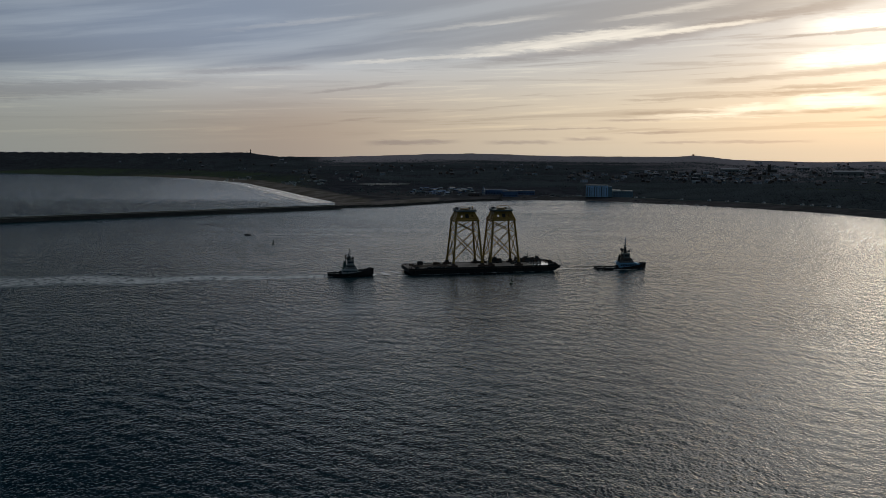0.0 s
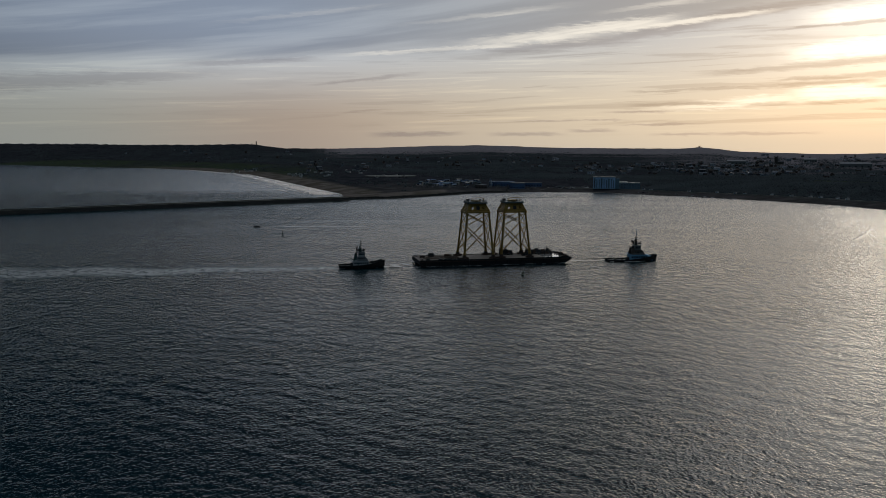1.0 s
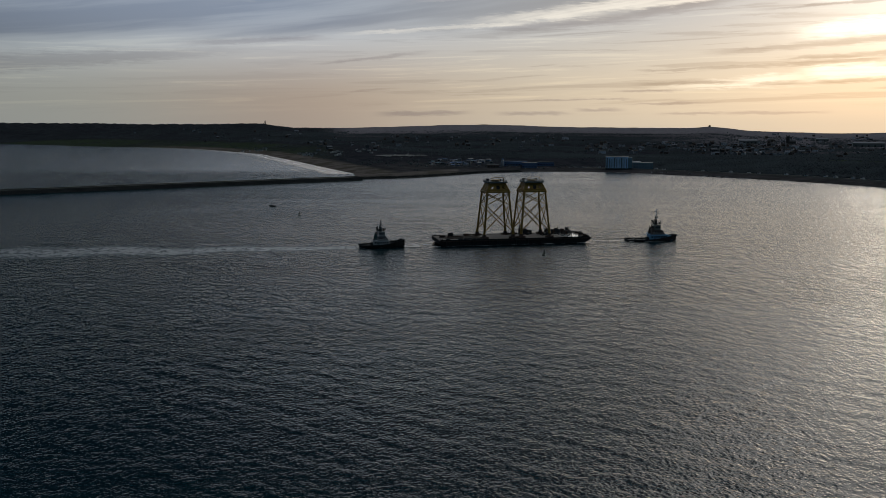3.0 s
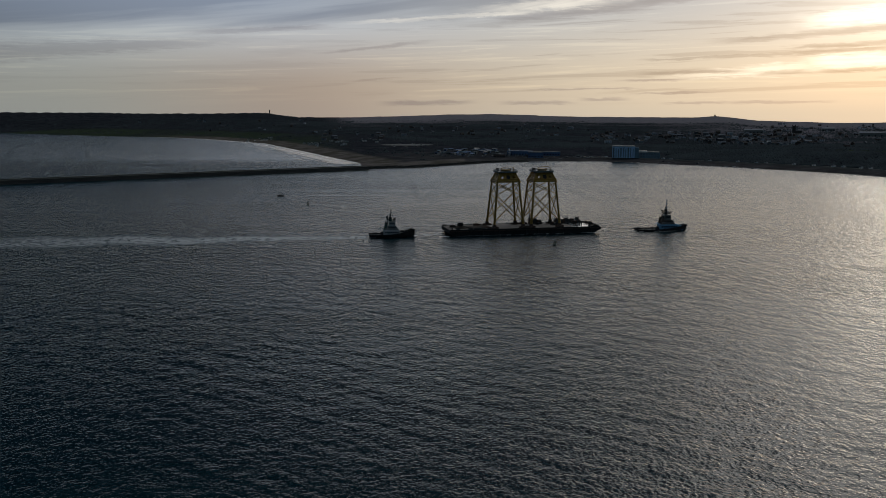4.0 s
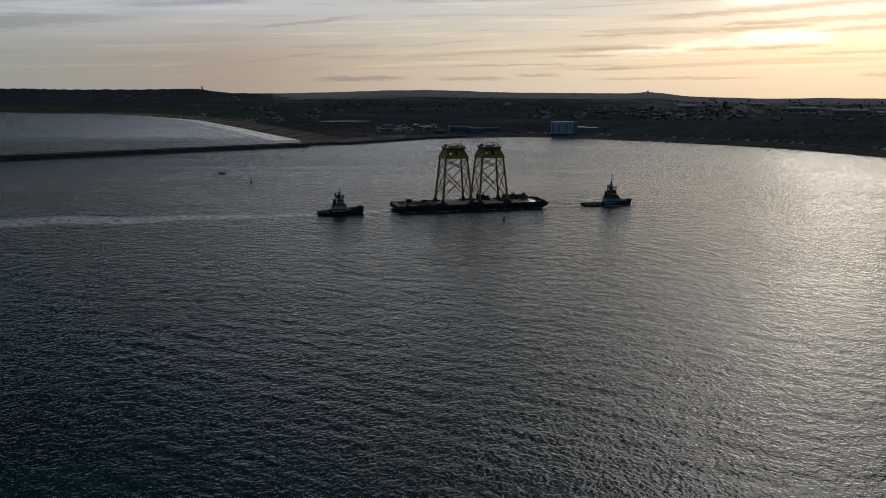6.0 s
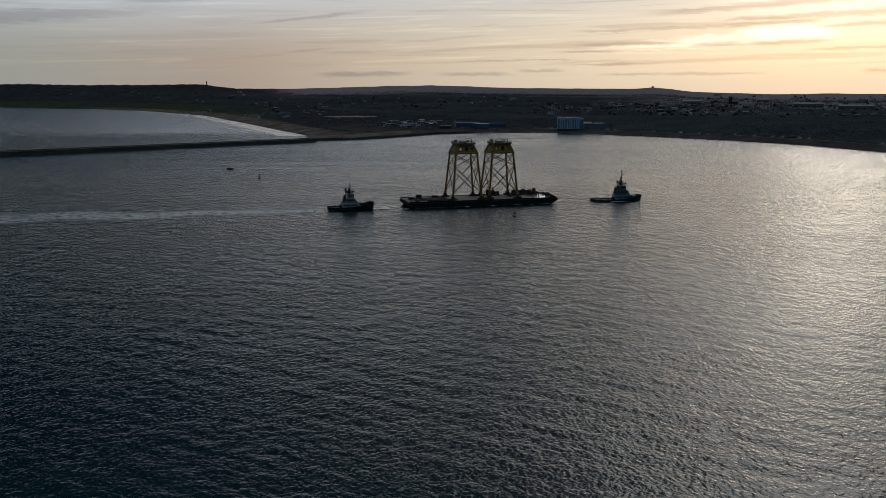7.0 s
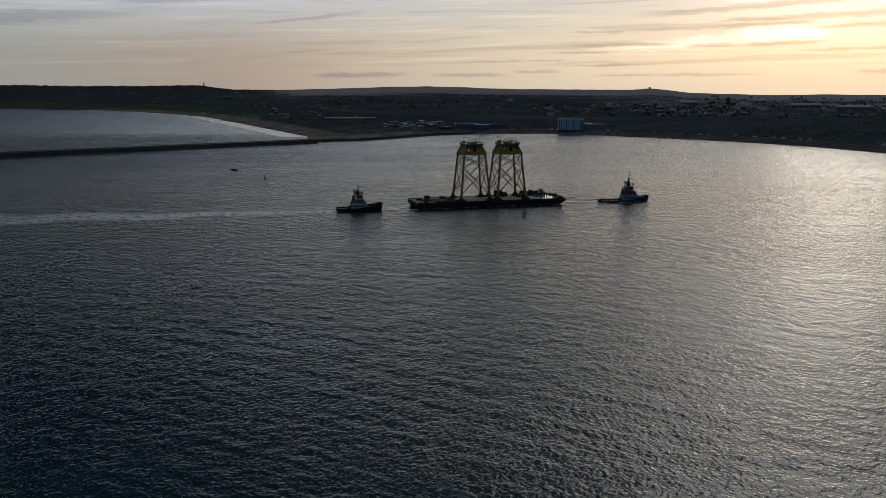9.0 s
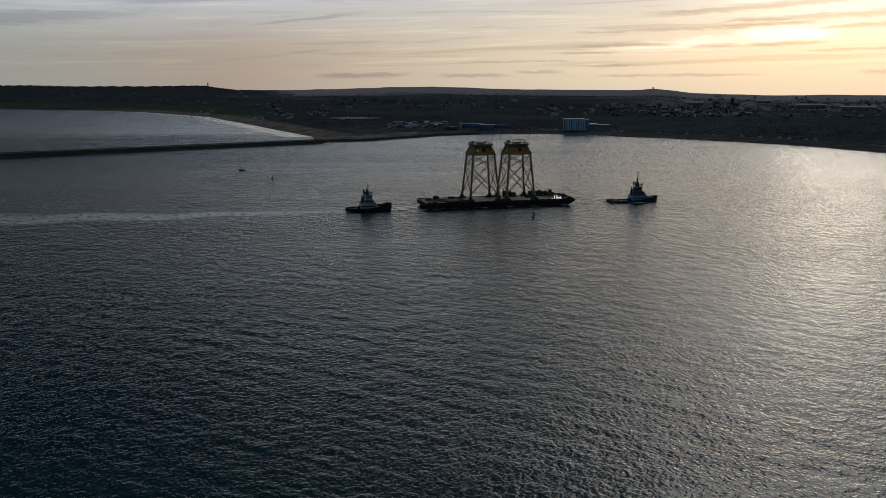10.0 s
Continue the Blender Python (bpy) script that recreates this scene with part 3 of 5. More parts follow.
def build_land():
    ways = np.radians(np.linspace(-46, 46, 461))
    depth = 900 * (4990 / 900) ** np.linspace(0, 1, 230)
    A, R = np.meshgrid(ways, depth)
    X, Y = R * np.sin(A), R * np.cos(A)
    Z, d, az, reach, f = land_height(X, Y)
    Z[-1] = -40
    ground = mesh_from_grid("ground", X, Y, Z, GROUND)
    sand = np.clip((75 - d) / 25, 0, 1) * np.clip((az + 20) / 4, 0, 1)
    sand *= np.where(az > 0, 0.3, 1.0)
    spit = np.clip(1 - np.hypot(X + 70, (Y - 1560) * 0.6) / 150, 0, 1)
    sand = np.clip(np.maximum(sand, spit * 0.3), 0, 1)
    grass = np.clip((-7 - az) / 4, 0, 1) * np.clip((0.34 - f) / 0.08, 0, 1)
    grass = np.maximum(grass, np.clip((az - 21) / 2, 0, 1) * np.clip((330 - d) / 40, 0, 1) * np.clip((d - 200) / 30, 0, 1))
    layer = ground.data.color_attributes.new("cover", "FLOAT_COLOR", "POINT")
    # where the haze is painted: the far ridge and the far right plain
    far_haze = np.clip((az + 9) / 2, 0, 1) * np.maximum(np.clip((f - 0.58) / 0.2, 0, 1), np.clip((az - 10) / 8, 0, 1) * np.clip((f - 0.22) / 0.3, 0, 1) * 0.8)
    rgba = np.stack([sand, grass, far_haze, np.ones_like(sand)], -1)
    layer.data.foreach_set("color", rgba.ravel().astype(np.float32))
    tagged(ground, "dark low coast with beaches, fields and a town rising to a ridge", "ground", kind="structure")


build_land()


# ------------------------------------------------------------------ the breakwater
def build_pier():
    a, b = Vector((-150, 1306, 0)), Vector((-1250, 512, 0))
    d = (b - a).normalized()
    m = Matrix.Translation(a) @ Matrix.Rotation(math.atan2(d.y, d.x), 4, "Z")
    pier = thing("breakwater", m, "long dark stone breakwater with a sloping rubble foot", "breakwater", kind="structure")
    length = (b - a).length
    part("walkway", block(-12, length, -7, 7, -4, 4.6, top=(1, 0.8)), STONE, pier)
    part("parapet", block(-12, length, -6.0, -4.0, 4.6, 5.6, top=(1, 0.9)), STONE, pier)
    bm = bmesh.new()
    rng = random.Random(3)
    s = -10.0
    while s < 520:
        for row in range(2):
            y, w = 7.5 + row * 2.6 + rng.uniform(-0.5, 0.5), rng.uniform(1.2, 2.4)
            z = 1.7 - row * 1.5
            block(s - w, s + w, y - w, y + w, z - 2.2, z + rng.uniform(0.0, 1.2), bm, top=(rng.uniform(0.4, 0.8), rng.uniform(0.4, 0.8)), shift=(rng.uniform(-.4, .4), 0))
        s += rng.uniform(2.2, 3.6)
    tagged(part("rubble", bm, STONE, pier), kind="stuff")


build_pier()
# ==== things ====

# ------------------------------------------------------------------ the barge and its cargo
TOW = 13.0    # heading of the tow, degrees to the left of the x axis
BARGE = pose(40.0, 620.5, 0, 0, 0, TOW)
DECK_Z = 4.1


def bollard(m, parent_label="pair of black mooring posts on the barge deck"):
    b = thing("bollard", m, parent_label, "bollard", "bollards on the barge")
    part("base_plate", block(-1.0, 1.0, -0.4, 0.4, 0, 0.12), RUST, b)
    for x in (-0.55, 0.55):
        part("post", lathe([(0.26, 0.1), (0.24, 0.9), (0.34, 0.95), (0.34, 1.1), (0.1, 1.2)], sides=10, centre=(x, 0)), DARK, b)
    return b


def winch(m, size, label):
    w = thing("mooring_winch", m, label, "winch", "winches on the barge")
    k = size
    part("bed", block(-1.5 * k, 1.5 * k, -0.9 * k, 0.9 * k, 0, 0.3 * k), RUST, w)
    bm = tube((-0.9 * k, 0, 1.0 * k), (0.9 * k, 0, 1.0 * k), 0.55 * k, sides=14)
    for x in (-0.95, 0.95):
        tube(((x - .06) * k, 0, 1.0 * k), ((x + .06) * k, 0, 1.0 * k), 0.95 * k, bm, 16)
    part("drum", bm, RUST, w)
    for x in (-1.25, 1.25):
        part("side_frame", block((x - .1) * k, (x + .1) * k, -0.7 * k, 0.7 * k, 0.3 * k, 1.5 * k, top=(1, 0.4)), DARK, w)
    part("motor", soften(block(1.35 * k, 2.2 * k, -0.4 * k, 0.4 * k, 0.3 * k, 1.3 * k), 0.08 * k), DARK, w)
    return w


def container(m, lx, ly, lz, material, label):
    """A steel deck box with ribbed sides and a door."""
    c = thing("deck_container", m, label, "container", "boxes on the barge")
    part("body", soften(block(-lx / 2, lx / 2, -ly / 2, ly / 2, 0.12, lz), 0.06), material, c)
    for x in (-lx / 2 + 0.15, lx / 2 - 0.15):
        part("skid", block(x - .12, x + .12, -ly / 2, ly / 2, 0, 0.12), RUST, c)
    n = max(3, int(lx / 0.6))
    for i in range(n):
        x = -lx / 2 + (i + 0.5) * lx / n
        part("rib", block(x - .08, x + .08, -ly / 2 - .06, -ly / 2, 0.3, lz - 0.2), material, c)
    part("door", block(lx / 2, lx / 2 + 0.06, -ly * 0.3, ly * 0.3, 0.2, lz * 0.9), DARK, c)
    return c


def gear_heap(m, lx, lz, seed, label):
    """Lashed gear: power packs, chain, hoses and a tarpaulin."""
    rng = random.Random(seed)
    g = thing("deck_gear", m, label, "machinery", "gear on the barge")
    n = int(lx / 1.7)
    for i in range(n):
        x = -lx / 2 + (i + 0.5) * lx / n
        h = lz * rng.uniform(0.45, 1.0)
        w = lx / n * rng.uniform(0.5, 0.72)
        part("power_pack", soften(block(x - w, x + w, -rng.uniform(0.9, 1.6), rng.uniform(0.9, 1.6), 0, h, top=(rng.uniform(.55, .85), rng.uniform(.5, .85)), shift=(rng.uniform(-.2, .2), 0)), 0.3, 2), DARK if i % 3 else RUST, g)
    # coiled rope and covered bundles heaped against them
    for i in range(n):
        x, y, r = rng.uniform(-lx / 2, lx / 2), rng.uniform(-2.6, -1.2), rng.uniform(0.6, 1.1)
        top = r * rng.uniform(0.9, 1.6)
        part("rope_coil", lathe([(r, 0), (r * 1.08, top * 0.35), (r * 0.8, top * 0.8), (0.1, top)], sides=9, centre=(x, y)), RUBBER if i % 2 else DARK, g)
    for i in range(3):
        x = rng.uniform(-lx / 2, lx / 2)
        part("exhaust", tube((x, 0.2, lz * 0.5), (x, 0.2, lz * rng.uniform(1.0, 1.25)), 0.14), DARK, g)
    pts = [Vector((-lx / 2 + lx * t / 12, -1.7 + 0.3 * math.sin(t * 2.1), 0.15 + 0.25 * abs(math.sin(t * 1.3)))) for t in range(13)]
    part("hose", path_tube(pts, 0.13), RUBBER, g)
    return g


def build_barge():
    barge = thing("cargo_barge", BARGE, "long flat black steel barge with a worn brown deck", "barge")
    A, L, B, z = 50.4, 57.0, 14.0, DECK_Z
    side = [(-A, z), (-A, 1.6), (-A + 2.2, 0.2), (-A + 7.0, -1.5), (L - 8.0, -1.5), (L - 1.6, 1.8), (L, 3.0), (L, z - 0.3), (L - 1.2, z)]
    bm = bmesh.new()
    near = [bm.verts.new((x, -B, h)) for x, h in side]
    far = [bm.verts.new((x, B, h)) for x, h in side]
    bm.faces.new(near)
    bm.faces.new(far[::-1])
    for i in range(len(side)):
        j = (i + 1) % len(side)
        bm.faces.new((near[j], near[i], far[i], far[j]))
    bmesh.ops.recalc_face_normals(bm, faces=bm.faces)
    part("hull", bm, HULL, barge)
    part("deck", block(-A + 0.4, L - 5.4, -B + 0.5, B - 0.5, z, z + 0.06), DECK, barge, "worn brown steel deck")
    part("bow_deck", block(L - 5.3, L - 1.3, -B + 0.5, B - 0.5, z, z + 0.08), RUST, barge, "dark rusty bow plating")
    for y in (-9.0, -3.0, 3.0, 9.0):
        part("towing_bracket", soften(block(L - 3.6, L - 1.6, y - .5, y + .5, z, z + 1.5, top=(0.5, 0.8)), 0.1), RUST, barge)
    part("bow_bulwark", soften(block(L - 1.9, L - 1.3, -B + 0.4, B - 0.4, z, z + 1.0, top=(0.6, 0.97)), 0.1), HULL, barge)
    for y in (-B + 0.55, B - 0.55):
        part("bow_bulwark", block(L - 7.5, L - 1.9, y - 0.15, y + 0.15, z, z + 0.8, top=(0.9, 0.6)), HULL, barge)
    part("fore_deck", block(38.0, 51.4, -13.2, 7.0, z + 0.064, z + 0.1), WET, barge, "wet white painted fore deck")
    for y in (-B - 0.18, B + 0.18):
        part("rubbing_strake", block(-A + 0.5, L - 2, y - .18, y + .18, z - 1.0, z - 0.5), RUST, barge)
        part("coaming", block(-A + 0.5, L - 5.2, y * 0.985 - .1, y * 0.985 + .1, z, z + 0.35), HULL, barge)
    for i in range(13):
        x = -A + 5 + i * 7.6
        part("side_rib", block(x - .12, x + .12, -B - .1, -B, 0.2, z - 1.0), HULL, barge)
        if i % 2:
            part("tyre_fender", tyre((x + 3.6, -B - 0.45, 2.4)), RUBBER, barge, "black tyre hung over the side")
    rng = random.Random(64)
    for i in range(11):
        x = -A + 4 + i * 9.4 + rng.uniform(-2, 2)
        part("hanging_fender", tube((x, -B - 0.75, 0.9), (x, -B - 0.75, z - 0.5), 0.62, sides=10), RUBBER, barge, "black rubber fender hung on chains")
    for i in range(16):
        x, y = rng.uniform(-A + 6, 34), rng.choice((-1, 1)) * rng.uniform(10.5, 12.6)
        r = rng.uniform(0.5, 1.0)
        part("lashing_gear", soften(block(x - r * 1.8, x + r * 1.8, y - r * 0.7, y + r * 0.7, z + 0.06, z + 0.3 + r, top=(0.7, 0.7)), 0.15), DARK if i % 3 else RUST, barge)
    for y in (-6.5, -1.5, 4.0):
        part("deck_pipe", path_tube([(-A + 5, y, z + 0.35), (-26, y + 0.4, z + 0.35), (-20, y, z + 0.35)], 0.24, sides=8), RUST, barge)
    for x, y, h in ((41.5, -2.0, 2.6), (45.2, -6.5, 2.9), (50.2, -9.5, 2.2), (47.5, 2.5, 2.4)):
        part("vent_post", lathe([(0.34, z + 0.1), (0.3, z + h), (0.55, z + h + 0.05), (0.5, z + h + 0.5), (0.1, z + h + 0.6)], sides=9, centre=(x, y)), DARK, barge)
    rails = bmesh.new()
    for i in range(9):
        tube((-A + 1 + i * 1.7, B - 0.8, z), (-A + 1 + i * 1.7, B - 0.8, z + 1.1), 0.05, rails, 5)
    path_tube([(-A + 1, B - .8, z + 1.1), (-A + 14.6, B - .8, z + 1.1)], 0.05, rails, 5)
    part("guard_rail", rails, STEEL, barge)
    # what stands on the deck
    on = z + 0.06
    container(BARGE @ pose(-38.5, 7.0, on), 3.6, 2.4, 2.6, DARK, "dark steel deck container by the barge stern")
    container(BARGE @ pose(-27.0, 9.0, on), 3.4, 2.2, 1.5, RUST, "low rusty tool box on the barge deck")
    winch(BARGE @ pose(-45.8, 2.0, on), 1.0, "rusty mooring winch on the barge stern")
    winch(BARGE @ pose(44.5, 5.6, on + 0.04), 1.4, "rusty anchor winch on the barge fore deck")
    winch(BARGE @ pose(53.4, -2.0, on + 0.04, 0, 0, 90), 1.2, "small rusty winch beside the anchor winch")
    gear_heap(BARGE @ pose(16.4, 9.5, on), 9.0, 5.4, 5, "heap of dark machinery lashed between the foundations")
    gear_heap(BARGE @ pose(36.0, 8.5, on), 11.0, 6.4, 8, "tall heap of dark power packs lashed on the fore deck")
    gear_heap(BARGE @ pose(46.4, 9.6, on + 0.04), 7.0, 4.4, 17, "dark winch power packs on the bow")
    gear_heap(BARGE @ pose(28.5, 2.0, on), 6.0, 3.0, 9, "low heap of dark lashing gear on the deck")
    for x, y in ((-48.5, -11.5), (-48.5, 11.0), (-20.0, -12.3), (28.0, -12.3), (51.4, -12.0), (53.0, 8.0)):
        bollard(BARGE @ pose(x, y, on + (0.04 if x > 40 else 0)))


def tyre(at, r=0.75, thick=0.24):
    bm = bmesh.new()
    rings = []
    for i in range(12):
        a = i * math.tau / 12
        c = Vector(at) + Vector((math.cos(a) * r, 0, math.sin(a) * r))
        rings.append([bm.verts.new(c + Vector((math.cos(a) * math.cos(b), math.sin(b), math.sin(a) * math.cos(b))) * thick) for b in [j * math.tau / 6 for j in range(6)]])
    for i in range(12):
        for j in range(6):
            bm.faces.new((rings[i][j], rings[(i + 1) % 12][j], rings[(i + 1) % 12][(j + 1) % 6], rings[i][(j + 1) % 6]))
    return bm


build_barge()


def leaning_plate(low, high, z0, z1, openings, v0):
    """A plate that leans inwards from half width low to high, with eight-sided openings at the given shares of its width."""
    bm = bmesh.new()

    def at(u, v):
        h = low + (high - low) * v
        return bm.verts.new((u * h, -h, z0 + (z1 - z0) * v))

    def quad(u0, u1, v0, v1):
        bm.faces.new((at(u0, v0), at(u1, v0), at(u1, v1), at(u0, v1)))

    v1, r = v0 + 0.48, 0.18
    quad(-1, 1, 0, v0)
    quad(-1, 1, v1, 1)
    last = -1.0
    for u in openings:
        quad(last, u - r, v0, v1)
        last = u + r
        vm, dv = (v0 + v1) / 2, (v1 - v0) / 2
        square = [(u - r, vm - dv), (u, vm - dv), (u + r, vm - dv), (u + r, vm), (u + r, vm + dv), (u, vm + dv), (u - r, vm + dv), (u - r, vm)]
        ring = [(u + 0.66 * r * math.cos(math.radians(a)), vm + 0.72 * dv * math.sin(math.radians(a))) for a in (225, 270, 315, 0, 45, 90, 135, 180)]
        for i in range(8):
            j = (i + 1) % 8
            bm.faces.new((at(*square[i]), at(*square[j]), at(*ring[j]), at(*ring[i])))
    quad(last, 1, v0, v1)
    bmesh.ops.remove_doubles(bm, verts=bm.verts, dist=0.001)
    bmesh.ops.solidify(bm, geom=bm.faces[:], thickness=0.25)
    return bm


def build_jacket():
    j = thing("wind_turbine_jacket", BARGE @ pose(-8.4, 0, DECK_Z + 0.06), "yellow steel lattice foundation with four braced legs, standing on a barge", "jacket", "jackets on the barge")
    half0, half1, z0, z1 = 10.2, 7.6, 2.6, 31.0
    corners = [(-1, -1), (1, -1), (1, 1), (-1, 1)]

    def at(c, k):
        h = half0 + (half1 - half0) * k
        return Vector((c[0] * h, c[1] * h, z0 + (z1 - z0) * k))

    for c in corners:
        x, y = c[0] * half0, c[1] * half0
        part("grillage_foot", soften(block(x - 1.7, x + 1.7, y - 1.7, y + 1.7, 0, 2.7, top=(0.5, 0.5)), 0.1), RUST, j, "dark rusty seat under a leg")
        part("grillage_beam", block(x - 3.0, x + 3.0, y - 0.45, y + 0.45, 0, 1.2), RUST, j)
        part("grillage_beam", block(x - 0.45, x + 0.45, y - 2.6, y + 2.6, 0, 1.0), RUST, j)
        part("leg", tube(at(c, 0), at(c, 1), 0.70, sides=12, r2=0.62), YELLOW, j)
        part("leg_can", tube(at(c, 0), at(c, 0.05), 0.95, sides=12), YELLOW, j)
        for k in (0.07, 0.70):
            part("node_can", tube(at(c, k - 0.025), at(c, k + 0.025), 0.80, sides=12), YELLOW, j)
    levels = [0.07, 0.70, 0.99]
    for i in range(4):
        a, b = corners[i], corners[(i + 1) % 4]
        for n, (lo, hi) in enumerate(zip(levels, levels[1:])):
            r = 0.36 if n == 0 else 0.32
            part("brace", tube(at(a, lo), at(b, hi), r), YELLOW, j)
            part("brace", tube(at(b, lo), at(a, hi), r), YELLOW, j)
    # boat landing and ladder on one leg
    lad = bmesh.new()
    for side in (-0.35, 0.35):
        tube(at((-1, -1), 0.02) + Vector((side, -1.3, 0)), at((-1, -1), 0.98) + Vector((side, -1.3, 0)), 0.07, lad, 5)
    for i in range(40):
        c = at((-1, -1), 0.02 + i * 0.024) + Vector((0, -1.3, 0))
        tube(c - Vector((0.35, 0, 0)), c + Vector((0.35, 0, 0)), 0.04, lad, 4)
    part("ladder", lad, YELLOW, j)
    # the transition piece: a ring beam, four leaning plates with oval openings, and a deck that the tower flange stands on
    w, top_w = half1 + 0.65, 5.5
    for a in range(4):
        bm = block(-w, w, -w - 0.45, -w + 0.45, z1 + 0.0, z1 + 0.9)
        bmesh.ops.transform(bm, matrix=Matrix.Rotation(a * math.pi / 2, 4, "Z"), verts=bm.verts)
        part("ring_beam", bm, YELLOW, j)
    for a in range(4):
        bm = leaning_plate(w, top_w, z1 + 0.9, z1 + 6.2, (-0.56, 0.0, 0.56) if a % 2 == 0 else (-0.5, 0.5), (0.24, 0.12, 0.02, 0.12)[a])
        bmesh.ops.transform(bm, matrix=Matrix.Rotation(a * math.pi / 2, 4, "Z"), verts=bm.verts)
        plate = part("transition_plate", bm, YELLOW, j)
        if a == 0:
            part("access_door", block(-1.35, 1.35, -7.75, -7.35, z1 + 1.9, z1 + 5.0, shift=(0, 1.4)), RUBBER, plate, "dark access door")
    for c in corners:
        part("corner_strut", tube((c[0] * w, c[1] * w, z1 - 0.2), (c[0] * top_w, c[1] * top_w, z1 + 6.2), 0.55, sides=10), YELLOW, j)
    part("transition_deck", block(-top_w, top_w, -top_w, top_w, z1 + 5.9, z1 + 6.3), YELLOW, j)
    # the work platform
    p, zp = 6.7, z1 + 7.0
    part("tower_flange", lathe([(3.0, z1 + 6.1), (3.0, z1 + 8.2), (3.3, z1 + 8.3), (3.3, z1 + 8.6), (2.8, z1 + 8.6)], sides=20), YELLOW, j)
    part("platform_grating", block(-p, p, -p, p, zp, zp + 0.35), STEEL, j, "grey steel work platform")
    for a in range(4):
        q = Matrix.Rotation(a * math.pi / 2, 4, "Z")
        bm = block(-p, p, -p - .15, -p + .15, zp - 0.55, zp + 0.5)
        bmesh.ops.transform(bm, matrix=q, verts=bm.verts)
        part("edge_beam", bm, SHADE_GREY, j, "dull grey platform edge")
        for x in (-4.6, 0, 4.6):
            bm = tube((x * 0.9, -5.6, z1 + 5.8), (x, -p + .1, zp - .1), 0.18, sides=6)
            bmesh.ops.transform(bm, matrix=q, verts=bm.verts)
            part("knee_brace", bm, YELLOW, j)
        bm = bmesh.new()
        for h in (0.95, 1.6):
            tube((-p, -p, zp + h), (p, -p, zp + h), 0.07, bm, 5)
        bmesh.ops.transform(bm, matrix=q, verts=bm.verts)
        railing = part("railing", bm, STEEL, j)
        for i in range(8):
            x = -p + i * 2 * p / 8
            bm = tube((x, -p, zp + .3), (x, -p, zp + 1.6), 0.07, sides=5)
            bmesh.ops.transform(bm, matrix=q, verts=bm.verts)
            part("post", bm, STEEL, railing)
    part("davit_post", tube((4.6, -4.4, zp + .3), (4.6, -4.4, zp + 3.0), 0.3), YELLOW, j)
    part("davit_boom", path_tube([(4.6, -4.4, zp + 2.9), (2.5, -4.5, zp + 3.4), (-2.5, -4.0, zp + 3.2), (-4.2, -3.8, zp + 2.2)], 0.2), YELLOW, j)
    part("control_cabinet", soften(block(-5.6, -3.8, 2.5, 4.4, zp + .35, zp + 2.2), 0.08), DARK, j)
    part("control_cabinet", soften(block(3.7, 5.1, 3.5, 5.0, zp + .35, zp + 1.9), 0.08), DARK, j)
    part("aerial", tube((-5.0, -6.2, zp + .3), (-5.0, -6.2, zp + 4.2), 0.07, sides=5), STEEL, j)
    return j


jacket = build_jacket()
copy_thing(jacket, BARGE @ pose(17.7, 0, DECK_Z + 0.06))


# ------------------------------------------------------------------ the tugs
def hull_loft(length, beam, sheer, depth=-1.5, stern=0.8, n=18):
    """A tug's hull: full stern, fine bow, rising towards the bow; sheer(k) gives the edge's height."""
    bm = bmesh.new()
    rows = []
    for i in range(n + 1):
        k = i / n
        x = -length / 2 + k * length
        half = beam / 2 * min(1.0, (stern + (1 - stern) * min(1, k / 0.2))) * (1 - max(0, (k - 0.6) / 0.4) ** 2.2 * 0.96)
        keel = half * (0.82 - 0.35 * max(0, (k - 0.6) / 0.4))
        rake = -1.8 * max(0, (k - 0.75) / 0.25)
        top = sheer(k)
        rows.append([bm.verts.new(p) for p in ((x + rake, -keel, depth), (x, -half, 0.9), (x, -half * 1.02, top), (x, half * 1.02, top), (x, half, 0.9), (x + rake, keel, depth))])
    for a, b in zip(rows, rows[1:]):
        for j in range(6):
            if j != 2:
                bm.faces.new((a[j], b[j], b[(j + 1) % 6], a[(j + 1) % 6]))
    bm.faces.new(rows[0])
    bm.faces.new(rows[-1][::-1])
    # the bulwark's inner side and the deck, a metre below the edge
    deck = []
    for i, r in enumerate(rows):
        a, b = r[2].co, r[3].co
        z = a.z - 0.95
        deck.append((bm.verts.new((a.x, a.y * 0.96, a.z)), bm.verts.new((a.x, a.y * 0.95, z)), bm.verts.new((b.x, b.y * 0.95, z)), bm.verts.new((b.x, b.y * 0.96, b.z))))
    for i in range(n):
        a, b = deck[i], deck[i + 1]
        for j in range(3):
            bm.faces.new((a[j], b[j], b[j + 1], a[j + 1]))
        bm.faces.new((rows[i][2], rows[i + 1][2], b[0], a[0]))
        bm.faces.new((a[3], b[3], rows[i + 1][3], rows[i][3]))
    bmesh.ops.recalc_face_normals(bm, faces=bm.faces)
    return bm


